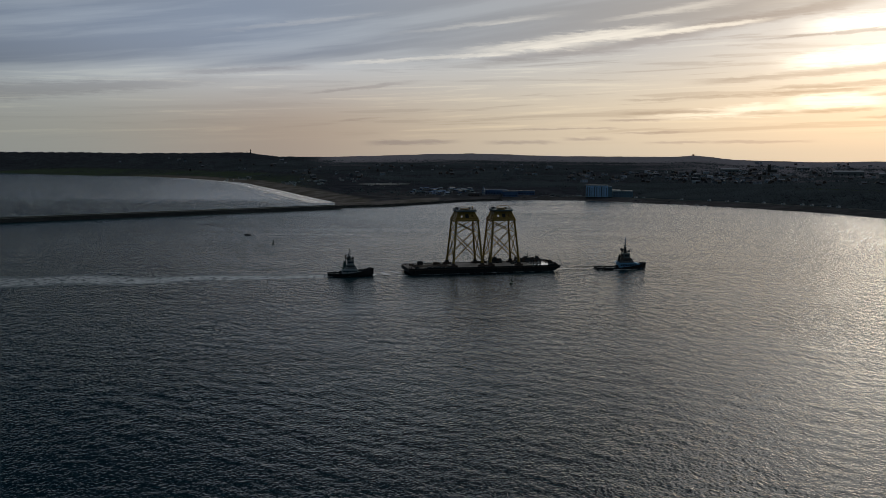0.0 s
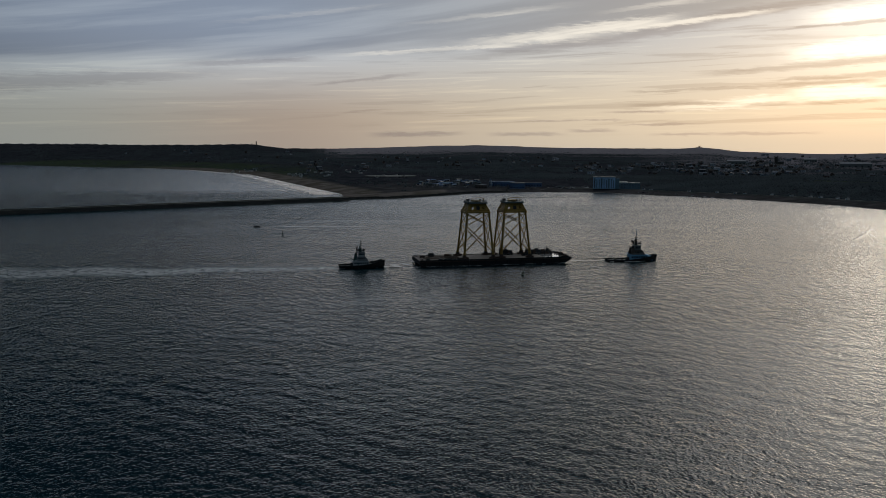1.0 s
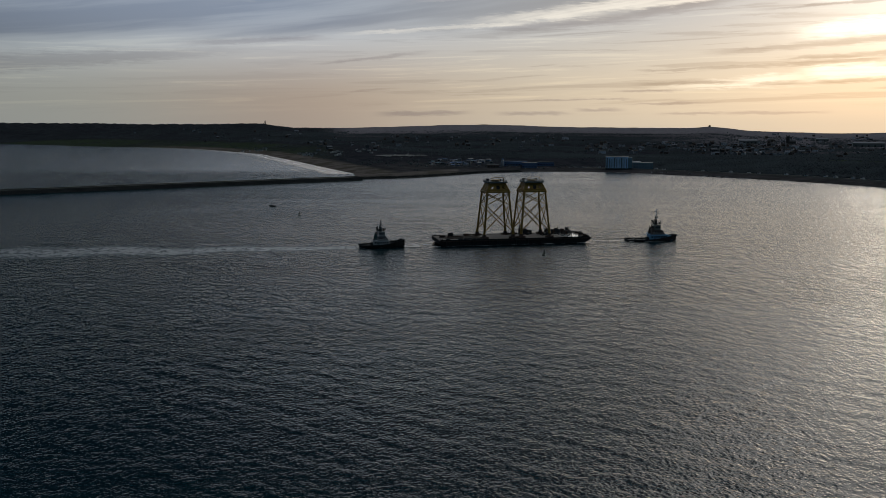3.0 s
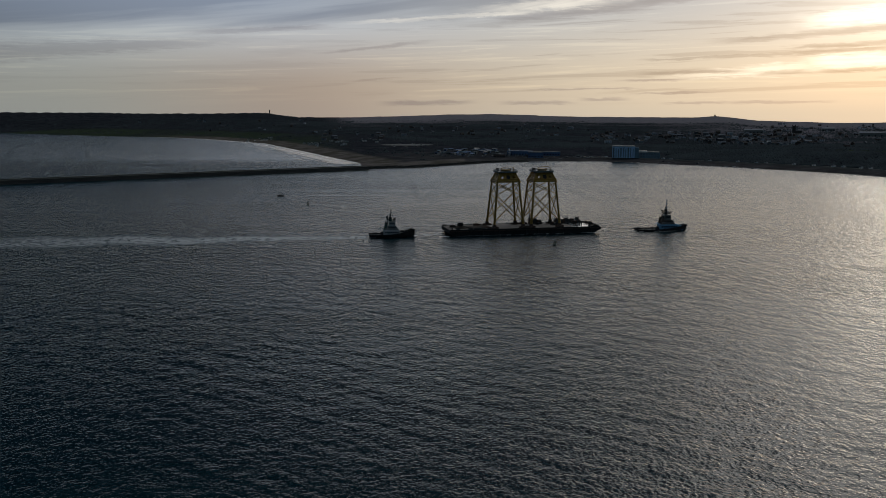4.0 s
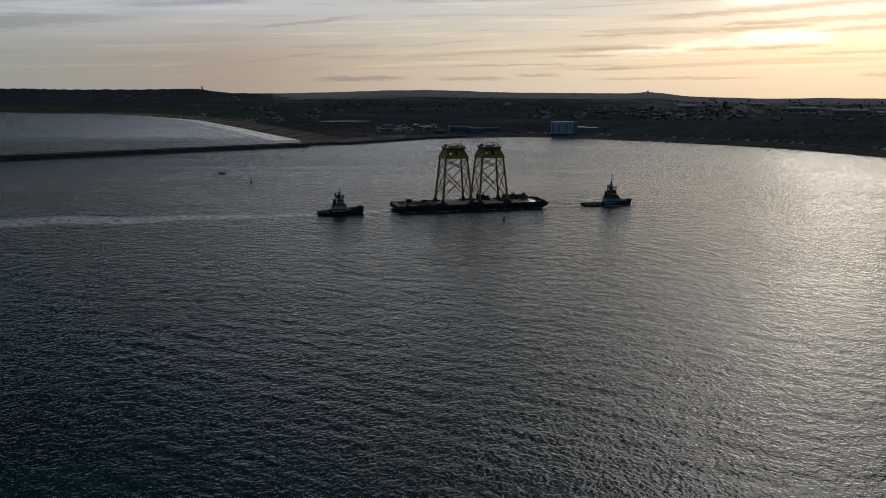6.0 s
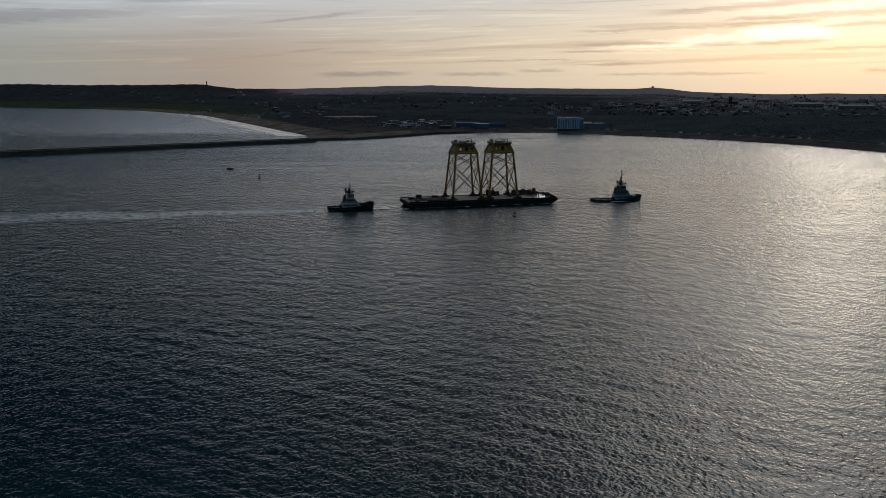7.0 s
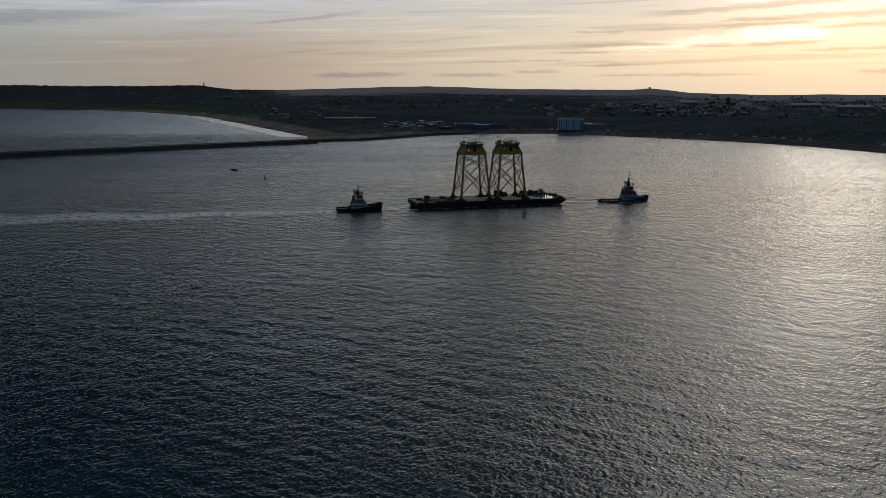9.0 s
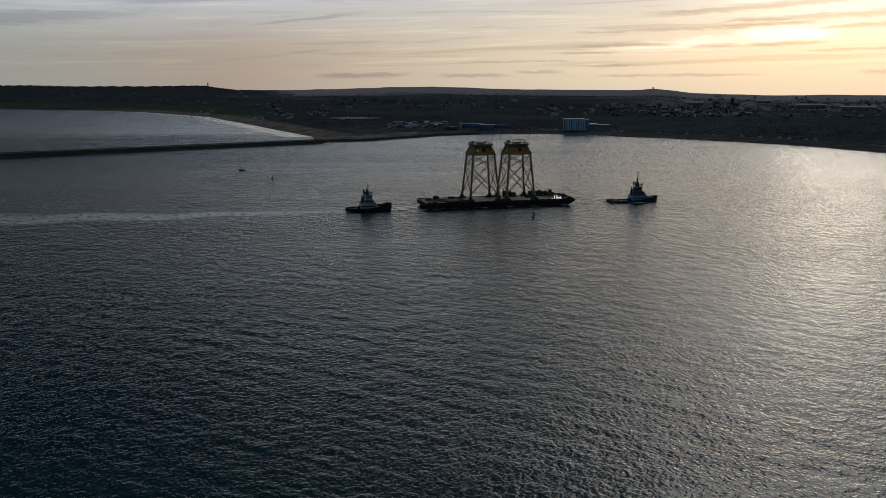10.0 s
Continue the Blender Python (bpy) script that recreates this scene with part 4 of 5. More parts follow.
def belt(length, beam, sheer, low, high, out, stern=0.8, n=18):
    """The thick rubber belt round the hull, just under its edge."""
    bm = bmesh.new()
    loop = []
    for s in (-1, 1):
        for i in (range(n + 1) if s < 0 else range(n, -1, -1)):
            k = i / n
            half = beam / 2 * min(1.0, (stern + (1 - stern) * min(1, k / 0.2))) * (1 - max(0, (k - 0.6) / 0.4) ** 2.2 * 0.96)
            loop.append((-length / 2 + k * length + (out if i == n else -out if i == 0 else 0), s * (half * 1.02 + out), sheer(k)))
    rows = [(bm.verts.new((x, y, z - high)), bm.verts.new((x * 0.985, y * 0.9, z - high)), bm.verts.new((x * 0.985, y * 0.9, z - low)), bm.verts.new((x, y, z - low))) for x, y, z in loop]
    for i in range(len(rows)):
        a, b = rows[i], rows[(i + 1) % len(rows)]
        for j in range(4):
            bm.faces.new((a[j], b[j], b[(j + 1) % 4], a[(j + 1) % 4]))
    bmesh.ops.recalc_face_normals(bm, faces=bm.faces)
    return bm


def windows(house, x0, x1, y, z0, z1, n, lean=0.0):
    """Panes along one side of a house."""
    step = (x1 - x0) / n
    for i in range(n):
        a = x0 + i * step + step * 0.12
        bm = block(a, a + step * 0.76, y - 0.04, y + 0.04, z0, z1)
        part("window", bm, GLASS, house)


def tug(m, length, beam, house_x, label, trim, mast_h, long_deck, fore=5.2, g=1.0, tones=None):
    low_tone, mid_tone, top_tone, stack_tone = tones
    t = thing("tugboat", m, label, "tugboat", "tugs with the barge")
    low = 2.1 if not long_deck else 1.4

    def sheer(k):
        return low + 2.9 * max(0.0, (k - 0.42) / 0.58) ** 1.3 + 0.3 * max(0.0, 0.2 - k)

    part("hull", hull_loft(length, beam, sheer), HULL, t, "black steel hull")
    part("rubber_belt", belt(length, beam, sheer, 0.15, 0.75, 0.28), RUBBER, t)
    bow = length / 2
    plank = bmesh.new()
    rows = []
    for i in range(15):
        k = 0.02 + 0.94 * i / 14
        half = beam / 2 * min(1.0, (0.8 + 0.2 * min(1, k / 0.2))) * (1 - max(0, (k - 0.6) / 0.4) ** 2.2 * 0.96) * 0.94
        rows.append([plank.verts.new((-length / 2 + k * length, s * half, sheer(k) - 0.90)) for s in (-1, 1)])
    for r0, r1 in zip(rows, rows[1:]):
        plank.faces.new((r0[0], r1[0], r1[1], r0[1]))
    part("deck", plank, TUG_DECK, t, "grey steel deck")
    part("bow_fender", tube((bow - 0.9, -1.5, sheer(0.97) - 0.7), (bow - 0.9, 1.5, sheer(0.97) - 0.7), 0.75, sides=10), RUBBER, t)
    for i in range(6):
        x = -length * 0.38 + i * length * 0.13
        part("tyre_fender", tyre((x, -beam / 2 * 1.03 - 0.35, 1.5), 0.6, 0.22), RUBBER, t)
    d = sheer(0.5) - 0.95
    h = house_x
    # deckhouse, upper house, wheelhouse
    house = part("deckhouse", soften(block(h - 5.6, h + fore, -beam * 0.36, beam * 0.36, d - 0.6, d + 2.8 * g, top=(0.97, 0.96)), 0.2), low_tone, t, "painted steel deckhouse")
    windows(house, h - 5.0, h + fore - 0.6, -beam * 0.352, d + 1.2 * g, d + 2.0 * g, 7)
    part("door", block(h - 2.5, h - 1.7, -beam * 0.365, -beam * 0.35, d - 0.2, d + 1.7 * g), trim, house)
    upper = part("upper_house", soften(block(h - 3.6, h + 3.2 + 0.3 * fore, -beam * 0.3, beam * 0.3, d + 2.8 * g, d + 5.1 * g, top=(0.66, 0.82), shift=(-0.5, 0)), 0.18), mid_tone, t)
    windows(upper, h - 2.2, h + 2.6, -beam * 0.278, d + 3.6 * g, d + 4.4 * g, 4)
    wheel = part("wheelhouse", soften(block(h - 1.7, h + 2.2, -beam * 0.22, beam * 0.22, d + 5.1 * g, d + 7.3 * g, top=(1.0, 1.0)), 0.25), top_tone, t, "wheelhouse with a band of windows")
    windows(wheel, h - 1.5, h + 2.0, -beam * 0.222, d + 5.9 * g, d + 6.9 * g, 5)
    for i in range(4):
        y = -beam * 0.2 + i * beam * 0.105
        part("window", block(h + 2.2, h + 2.26, y, y + beam * 0.09, d + 5.9 * g, d + 6.9 * g), GLASS, wheel)
    part("roof", soften(block(h - 2.0, h + 2.6, -beam * 0.24, beam * 0.24, d + 7.3 * g, d + 7.55 * g), 0.08), SHADE_GREY, wheel)
    # the raking foot of the mast, with its platforms
    foot = part("mast_foot", soften(block(h - 1.3, h + 0.5, -0.9, 0.9, d + 7.5 * g, d + 7.5 * g + mast_h * 0.40, top=(0.35, 0.4)), 0.1), stack_tone, t)
    for i, zz in enumerate((0.12, 0.26)):
        w = 1.7 - 0.45 * i
        part("platform", block(h - 0.4 - w, h - 0.4 + w, -w, w, d + 7.5 * g + mast_h * zz, d + 7.5 * g + mast_h * zz + 0.2), DARK, foot)
    # funnels
    for y in (-beam * 0.24, beam * 0.24):
        f = part("funnel", soften(block(h - 4.9, h - 3.3, y - 0.7, y + 0.7, d + 2.8 * g, d + 6.2 * g, top=(0.7, 0.7), shift=(0.5, 0)), 0.15), stack_tone, t)
        part("exhaust_pipe", tube((h - 3.7, y, d + 6.1 * g), (h - 3.9, y, d + 7.2 * g), 0.26), DARK, f)
    # mast
    z = d + 7.9 * g
    top = z + mast_h
    mast = part("mast", tube((h - 0.4, 0, z), (h - 0.4, 0, top), 0.32, sides=8, r2=0.14), STEEL if not long_deck else trim, t, "slim signal mast")
    for y in (-0.8, 0.8):
        part("stay", tube((h - 1.8, y * 1.6, z), (h - 0.4, 0, z + mast_h * 0.6), 0.2), DARK, mast)
    for i, w in enumerate((2.0, 1.5, 0.9)):
        zz = z + mast_h * (0.45 + 0.2 * i)
        bm = tube((h - 0.4, -w, zz), (h - 0.4, w, zz), 0.09)
        tube((h - 0.4 - w * 0.6, 0, zz + .05), (h - 0.4 + w * 0.6, 0, zz + .05), 0.09, bm)
        part("yard", bm, DARK, mast)
        part("signal_lamp", lathe([(0.1, zz), (0.28, zz + .1), (0.28, zz + .55), (0.1, zz + .65)], sides=8, centre=(h - 0.4 + w * 0.55, 0)), DARK, mast)
    part("radar", block(h - 1.8, h + 1.0, -0.2, 0.2, z + mast_h * 0.36, z + mast_h * 0.36 + 0.3), WHITE, mast)
    for x, y, hh in ((h - 2.9, -1.2, 3.4), (h - 2.9, 1.2, 3.0), (h + 1.6, 0.6, 2.4)):
        side_mast = part("aerial", tube((x, y, d + 5.0 * g), (x, y, d + 7.4 * g + hh), 0.14), DARK, t)
        part("lamp_bar", tube((x - .7, y, d + 7.0 * g + hh * .8), (x + .7, y, d + 7.0 * g + hh * .8), 0.12), DARK, side_mast)
    part("searchlight", soften(block(h - 1.9, h - 1.0, -2.2, -1.3, d + 8.0 * g, d + 9.3 * g), 0.15), DARK, t)
    for x in (h + 1.8, h - 1.7):
        mon = part("fire_monitor", tube((x, -1.3, d + 7.9 * g), (x, -1.3, d + 8.9 * g), 0.28), DARK, t)
        part("nozzle", tube((x, -1.3, d + 8.8 * g), (x + 1.1, -1.5, d + 9.5 * g), 0.22), DARK, mon)
    part("dome", lathe([(0.2, d + 7.9 * g), (0.55, d + 8.2 * g), (0.6, d + 8.7 * g), (0.4, d + 9.1 * g), (0.1, d + 9.25 * g)], sides=10, centre=(h + 0.9, 1.6)), WHITE, t, "white satellite dome")
    rail = bmesh.new()
    for y in (-beam * 0.31, beam * 0.31):
        for i in range(8):
            x = h - 4.4 + i * 1.35
            tube((x, y, d + 2.8 * g), (x, y, d + 3.8 * g), 0.05, rail, 4)
        for zz in (3.3, 3.8):
            tube((h - 4.4, y, d + zz * g), (h + 5.0, y, d + zz * g), 0.05, rail, 4)
    part("guard_rail", rail, STEEL, t)
    if long_deck:
        cabin = part("fore_cabin", soften(block(h + fore - 0.2, h + fore + 3.6, -beam * 0.27, beam * 0.27, d - 0.4, d + 2.9, top=(0.8, 0.85), shift=(-0.4, 0)), 0.2), low_tone, t, "pale blue fore cabin")
        part("port_light", block(h + fore + 1.0, h + fore + 1.7, -beam * 0.272, -beam * 0.25, d + 1.0, d + 1.7), GLASS, cabin)
    # lattice between the funnels, carrying lamps and the hook's gantry
    gantry = part("gantry", path_tube([(h - 3.0, -beam * 0.2, d + 5.0 * g), (h - 2.4, -beam * 0.16, d + 9.3 * g), (h - 2.4, beam * 0.16, d + 9.3 * g), (h - 3.0, beam * 0.2, d + 5.0 * g)], 0.22), DARK, t)
    for i in range(3):
        zz = d + (6.4 + 1.2 * i) * g
        part("cross_bar", tube((h - 2.8 + 0.12 * i, -beam * 0.19, zz), (h - 2.8 + 0.12 * i, beam * 0.19, zz), 0.14), DARK, gantry)
    for y in (-beam * 0.17, beam * 0.17):
        part("deck_lamp", soften(block(h - 3.4, h - 2.5, y - 0.45, y + 0.45, d + 9.2 * g, d + 9.2 * g + 0.9, top=(0.8, 0.8)), 0.1), DARK, gantry)
    # lamps, horns and life-saving gear that stand out from the house top
    for i, (x, y, w) in enumerate(((h - 3.0, -2.3, 0.5), (h + 2.4, -2.0, 0.42), (h + 1.2, 2.2, 0.5), (h - 2.4, 2.0, 0.45))):
        zz = d + (5.1 + 0.5 * (i % 2)) * g
        post = part("lamp_post", tube((x, y, zz - 0.4), (x, y, zz + 3.2 + 0.7 * i), 0.13, sides=6), DARK, t)
        part("floodlight", soften(block(x - w, x + w, y - w, y + w, zz + 3.0 + 0.7 * i, zz + 3.8 + 0.7 * i, top=(0.7, 0.8)), 0.08), DARK if i % 2 else PALE, post)
    # gear heaped behind the bow bulwark
    rng = random.Random(int(length * 10))
    for i in range(7):
        x, y, r = bow - 7.6 + i * 0.95, rng.uniform(-1.9, 1.9) * (1 - i * 0.1), rng.uniform(0.45, 0.8)
        zz = sheer(0.5 + x / length) - 0.95
        part("rope_coil", lathe([(r, zz), (r * 1.1, zz + r), (r * 0.7, zz + r * 1.9 + 0.4), (0.1, zz + r * 2.1 + 0.5)], sides=9, centre=(x, y)), RUBBER if i % 2 else DARK, t)
    # fore deck winch, posts and stern gear
    fz = sheer(0.82) - 0.95
    reel = 3.9 if long_deck else 0.8
    part("fore_winch", soften(block(h + fore + reel, h + fore + reel + 1.8, -1.4, 1.4, fz, fz + 1.5, top=(0.7, 0.9)), 0.15), DARK, t)
    bitt = tube((bow - 3.2, -0.8, fz), (bow - 3.2, -0.8, fz + 1.9), 0.25)
    tube((bow - 3.2, 0.8, fz), (bow - 3.2, 0.8, fz + 1.9), 0.25, bitt)
    tube((bow - 3.2, -1.2, fz + 1.4), (bow - 3.2, 1.2, fz + 1.4), 0.2, bitt)
    part("towing_bitt", bitt, DARK, t)
    az = low - 0.95
    part("aft_winch", soften(block(h - 7.6, h - 5.4, -1.6, 1.6, az, az + 2.2, top=(0.7, 0.85)), 0.2), DARK, t)
    arch_h = 1.2 if long_deck else 2.2
    arch = path_tube([(-length * 0.36, -beam * 0.36, az), (-length * 0.36, -beam * 0.3, az + arch_h), (-length * 0.36, beam * 0.3, az + arch_h), (-length * 0.36, beam * 0.36, az)], 0.2)
    part("towing_arch", arch, DARK, t)
    crane = part("deck_crane", tube((h - 5.0, -2.0, d + 0.2), (h - 5.0, -2.0, d + 4.2), 0.35), trim, t)
    part("boom", path_tube([(h - 5.0, -2.0, d + 4.1), (h - 7.4, -2.1, d + 5.4), (h - 8.8, -2.2, d + 4.0)], 0.22), trim, crane)
    part("life_raft", tube((h - 4.2, -beam * 0.3, d + 3.4), (h - 2.8, -beam * 0.3, d + 3.4), 0.4, sides=10), WHITE, t, "white life raft canister")
    return t


tug(pose(-44.6, 594.2, 0, 0, 0, 11), 30.5, 10.5, -0.5, "black harbour tug with a white wheelhouse, following the barge", GREEN, 7.4, False, 5.2, 1.22, (PALE, SHADE_GREY, PALE, GREEN))
tug(pose(143.0, 632.5, 0, 0, 0, 8), 36.5, 11.5, 3.4, "black tug with a blue and white deckhouse, towing the barge", BLUE, 10.6, True, 7.4, 1.38, (ICE, TAN, SHADE_GREY, TAN))


def towline():
    a, b = Vector((127.5, 630.5, 2.3)), BARGE @ Vector((55.6, -6.0, 3.6))
    pts = [a.lerp(b, i / 16) - Vector((0, 0, 1.9 * math.sin(math.pi * i / 16))) for i in range(17)]
    line = link_mesh("towline", path_tube(pts, 0.11, sides=5), DARK)
    tagged(line, "dark slack towing line between tug and barge", "rope")
    b2 = BARGE @ Vector((55.6, 6.0, 3.6))
    pts = [a.lerp(b2, i / 16) - Vector((0, 0, 1.7 * math.sin(math.pi * i / 16))) for i in range(17)]
    tagged(link_mesh("towline", path_tube(pts, 0.11, sides=5), DARK), "dark slack towing line between tug and barge", "rope")


towline()


# ------------------------------------------------------------------ buoys and the small boat
def buoy(m, k, label):
    b = thing("buoy", m, label, "buoy", "harbour buoys")
    part("float", lathe([(0.3 * k, -0.5), (1.15 * k, -0.3), (1.25 * k, 0.35 * k), (0.9 * k, 0.75 * k), (0.3 * k, 0.85 * k)], sides=14), BUOY, b)
    for i in range(4):
        a = i * math.pi / 2 + 0.4
        part("tower_leg", tube((0.75 * k * math.cos(a), 0.75 * k * math.sin(a), 0.7 * k), (0.22 * k * math.cos(a), 0.22 * k * math.sin(a), 3.0 * k), 0.11 * k), BUOY, b)
    part("radar_plate", block(-0.5 * k, 0.5 * k, -0.06, 0.06, 1.6 * k, 2.8 * k, top=(0.5, 1)), BUOY, b)
    part("radar_plate", block(-0.06, 0.06, -0.5 * k, 0.5 * k, 1.6 * k, 2.8 * k, top=(1, 0.5)), BUOY, b)
    part("lantern", lathe([(0.25 * k, 2.95 * k), (0.3 * k, 3.1 * k), (0.22 * k, 3.5 * k), (0.05 * k, 3.6 * k)], sides=8), DARK, b)
    part("top_mark", lathe([(0.35 * k, 3.7 * k), (0.02, 4.4 * k)], sides=8), BUOY, b)


buoy(pose(60.5, 558.5, 0, 3, 2), 1.0, "dark conical navigation buoy with a top mark, afloat")
buoy(pose(-138.0, 803.8, 0, -2, 3), 0.95, "dark navigation buoy riding beyond the tow")


def small_boat():
    t = thing("motor_boat", pose(-180.0, 887.0, 0, 0, 0, 172), "small dark open motor boat under way", "boat")
    bm = hull_loft(7.0, 2.4, lambda k: 0.9 + 0.5 * k * k, depth=-0.3, n=10)
    part("hull", bm, DARK, t)
    part("console", soften(block(-0.8, 0.4, -0.45, 0.45, 0.2, 1.7, top=(0.7, 0.9)), 0.06), DARK, t)
    part("windscreen", block(0.35, 0.42, -0.4, 0.4, 1.5, 2.0), GLASS, t)
    part("outboard", soften(block(-3.9, -3.3, -0.3, 0.3, 0.2, 1.5), 0.08), DARK, t)
    part("seat", block(-2.2, -1.2, -0.7, 0.7, 0.1, 0.9), RUBBER, t)


small_boat()


# ------------------------------------------------------------------ the shore and the town
def ground_at(x, y):
    return float(land_height(np.array([[x]], float), np.array([[y]], float))[0][0, 0])


def bearing(az, reach):
    a = radians(az)
    return reach * math.sin(a), reach * math.cos(a)


def house_kind(lx, ly, wall_h, roof_h, wall, roof, label):
    h = thing("house", Matrix.Identity(4), label, "house", "houses of the town")
    walls = part("wall", block(-lx / 2, lx / 2, -ly / 2, ly / 2, -2.5, wall_h), wall, h)
    o = 0.5
    pts = [(-lx / 2 - o, -ly / 2 - o, wall_h - .2), (lx / 2 + o, -ly / 2 - o, wall_h - .2), (lx / 2 + o, ly / 2 + o, wall_h - .2), (-lx / 2 - o, ly / 2 + o, wall_h - .2),
           (-lx / 2 - o, 0, wall_h + roof_h), (lx / 2 + o, 0, wall_h + roof_h)]
    part("roof", solid(pts, [(0, 3, 2, 1), (0, 1, 5, 4), (2, 3, 4, 5), (0, 4, 3), (1, 2, 5)]), roof, h)
    part("chimney", block(lx * 0.3 - .5, lx * 0.3 + .5, -.5, .5, wall_h + roof_h * 0.5, wall_h + roof_h + 1.3), BRICK, h)
    for i in range(3):
        x = -lx / 2 + (i + 0.5) * lx / 3
        for z in (1.0, 3.6):
            if z + 1.4 < wall_h:
                part("window", block(x - .6, x + .6, -ly / 2 - .05, -ly / 2, z, z + 1.3), GLASS, walls)
    return h


def build_town():
    rng = random.Random(12)
    kinds = [
        house_kind(7.5, 7, 4.8, 2.6, RENDER, SLATE, "small white rendered house with a slate roof"),
        house_kind(10, 7, 5.0, 2.6, BRICK, SLATE, "brick terrace with a slate roof"),
        house_kind(12, 7.5, 5.2, 2.6, RENDER, TILE, "pale rendered terrace with a tiled roof"),
        house_kind(8, 7.5, 6.0, 2.8, BRICK, TILE, "tall brick house with a tiled roof"),
        house_kind(15, 9, 7.0, 2.0, RENDER, SLATE, "long white apartment block with a low roof"),
    ]
    used = [False] * len(kinds)
    # bearing range, distance range, how many
    quarters = [
        (15.0, 21.5, 2050, 2800, 120), (8.0, 15, 2150, 2800, 80), (21.5, 30, 2000, 2900, 40), (-4, 8, 2500, 3400, 42),
        (-10, -3, 2300, 3300, 26), (-16, -10, 3150, 3700, 12), (-24, -16, 3750, 4050, 5), (18, 29, 2900, 4100, 40)]
    for a0, a1, r0, r1, n in quarters:
        for _ in range(n):
            az, r = rng.uniform(a0, a1), rng.uniform(r0, r1)
            x, y = bearing(az, r)
            if inland(np.array([[x]]), np.array([[y]]))[0, 0] < 130:
                continue
            i = rng.choices(range(5), (5, 4, 3, 3, 2))[0]
            m = pose(x, y, ground_at(x, y), 0, 0, rng.choice((-az, -az + 90, 20 - az)) + rng.uniform(-15, 15))
            if used[i]:
                copy_thing(kinds[i], m)
            else:
                kinds[i].matrix_world = m
                used[i] = True


build_town()


def sea_front_block():
    """The pale slab with upright stripes beside the beach, and its low wing."""
    az = 10.15
    x, y = bearing(az, 1585)
    m = pose(x, y, ground_at(x, y), 0, 0, -az + 4)
    h = thing("hotel", m, "pale blue and white hotel slab with upright strips, behind the beach", "hotel")
    walls = part("wall", block(-21.5, 15.5, -8, 8, -3, 21.5), CLAD, h, "pale cladding")
    part("wall", soften(block(15.5, 22.5, -7, 7, -3, 20.0), 1.2), CLAD2, h)
    for i in range(9):
        x = -20.0 + i * 4.1
        w = 0.55 if i % 3 else 1.0
        part("window_strip", block(x - w, x + w, -8.12, -8.0, 2.5, 19.5 - (i * 7 % 3)), STRIP, walls)
    for i in range(8):
        part("panel_joint", block(-18.2 + i * 4.1 - .12, -18.2 + i * 4.1 + .12, -8.1, -8.0, 0, 21.3), CLAD2, walls)
    part("roof", block(-22, 16, -8.5, 8.5, 21.5, 22.3), STEEL, h)
    part("base", block(-22.5, 23, -8.6, -8.0, -3, 2.0), DARK, h)
    w = thing("restaurant", m @ pose(41, 2, 0), "low blue building with a bright flat roof beside the hotel", "building")
    walls = part("wall", block(-17, 17, -7, 7, -3, 11.5), CLAD2, w)
    part("roof", block(-18, -4, -8, 8, 11.5, 13.8), WHITE, w, "white roof slab")
    part("roof", block(-4, 17.5, -7.5, 7.5, 11.5, 12.2), STEEL, w)
    for i in range(7):
        part("window", block(-15.5 + i * 4.6, -12.3 + i * 4.6, -7.1, -7.0, 2.5, 6.0), STRIP, walls)
        part("window", block(-15.5 + i * 4.6, -12.3 + i * 4.6, -7.1, -7.0, 7.2, 10.2), STRIP, walls)


sea_front_block()


def shed(m, lx, ly, h, wall, roof, label, pitched=True):
    s = thing("shed", m, label, "building", "amusement buildings")
    walls = part("wall", block(-lx / 2, lx / 2, -ly / 2, ly / 2, -3, h), wall, s)
    if pitched:
        pts = [(-lx / 2 - .4, -ly / 2 - .4, h), (lx / 2 + .4, -ly / 2 - .4, h), (lx / 2 + .4, ly / 2 + .4, h), (-lx / 2 - .4, ly / 2 + .4, h), (-lx / 2 - .4, 0, h + ly * .2), (lx / 2 + .4, 0, h + ly * .2)]
        part("roof", solid(pts, [(0, 3, 2, 1), (0, 1, 5, 4), (2, 3, 4, 5), (0, 4, 3), (1, 2, 5)]), roof, s)
    else:
        part("roof", block(-lx / 2 - .5, lx / 2 + .5, -ly / 2 - .5, ly / 2 + .5, h, h + .6), roof, s)
    n = max(2, int(lx / 5))
    for i in range(n):
        x = -lx / 2 + (i + .5) * lx / n
        part("window", block(x - 1.2, x + 1.2, -ly / 2 - .06, -ly / 2, 0.8, 2.8), GLASS, walls)
    return s


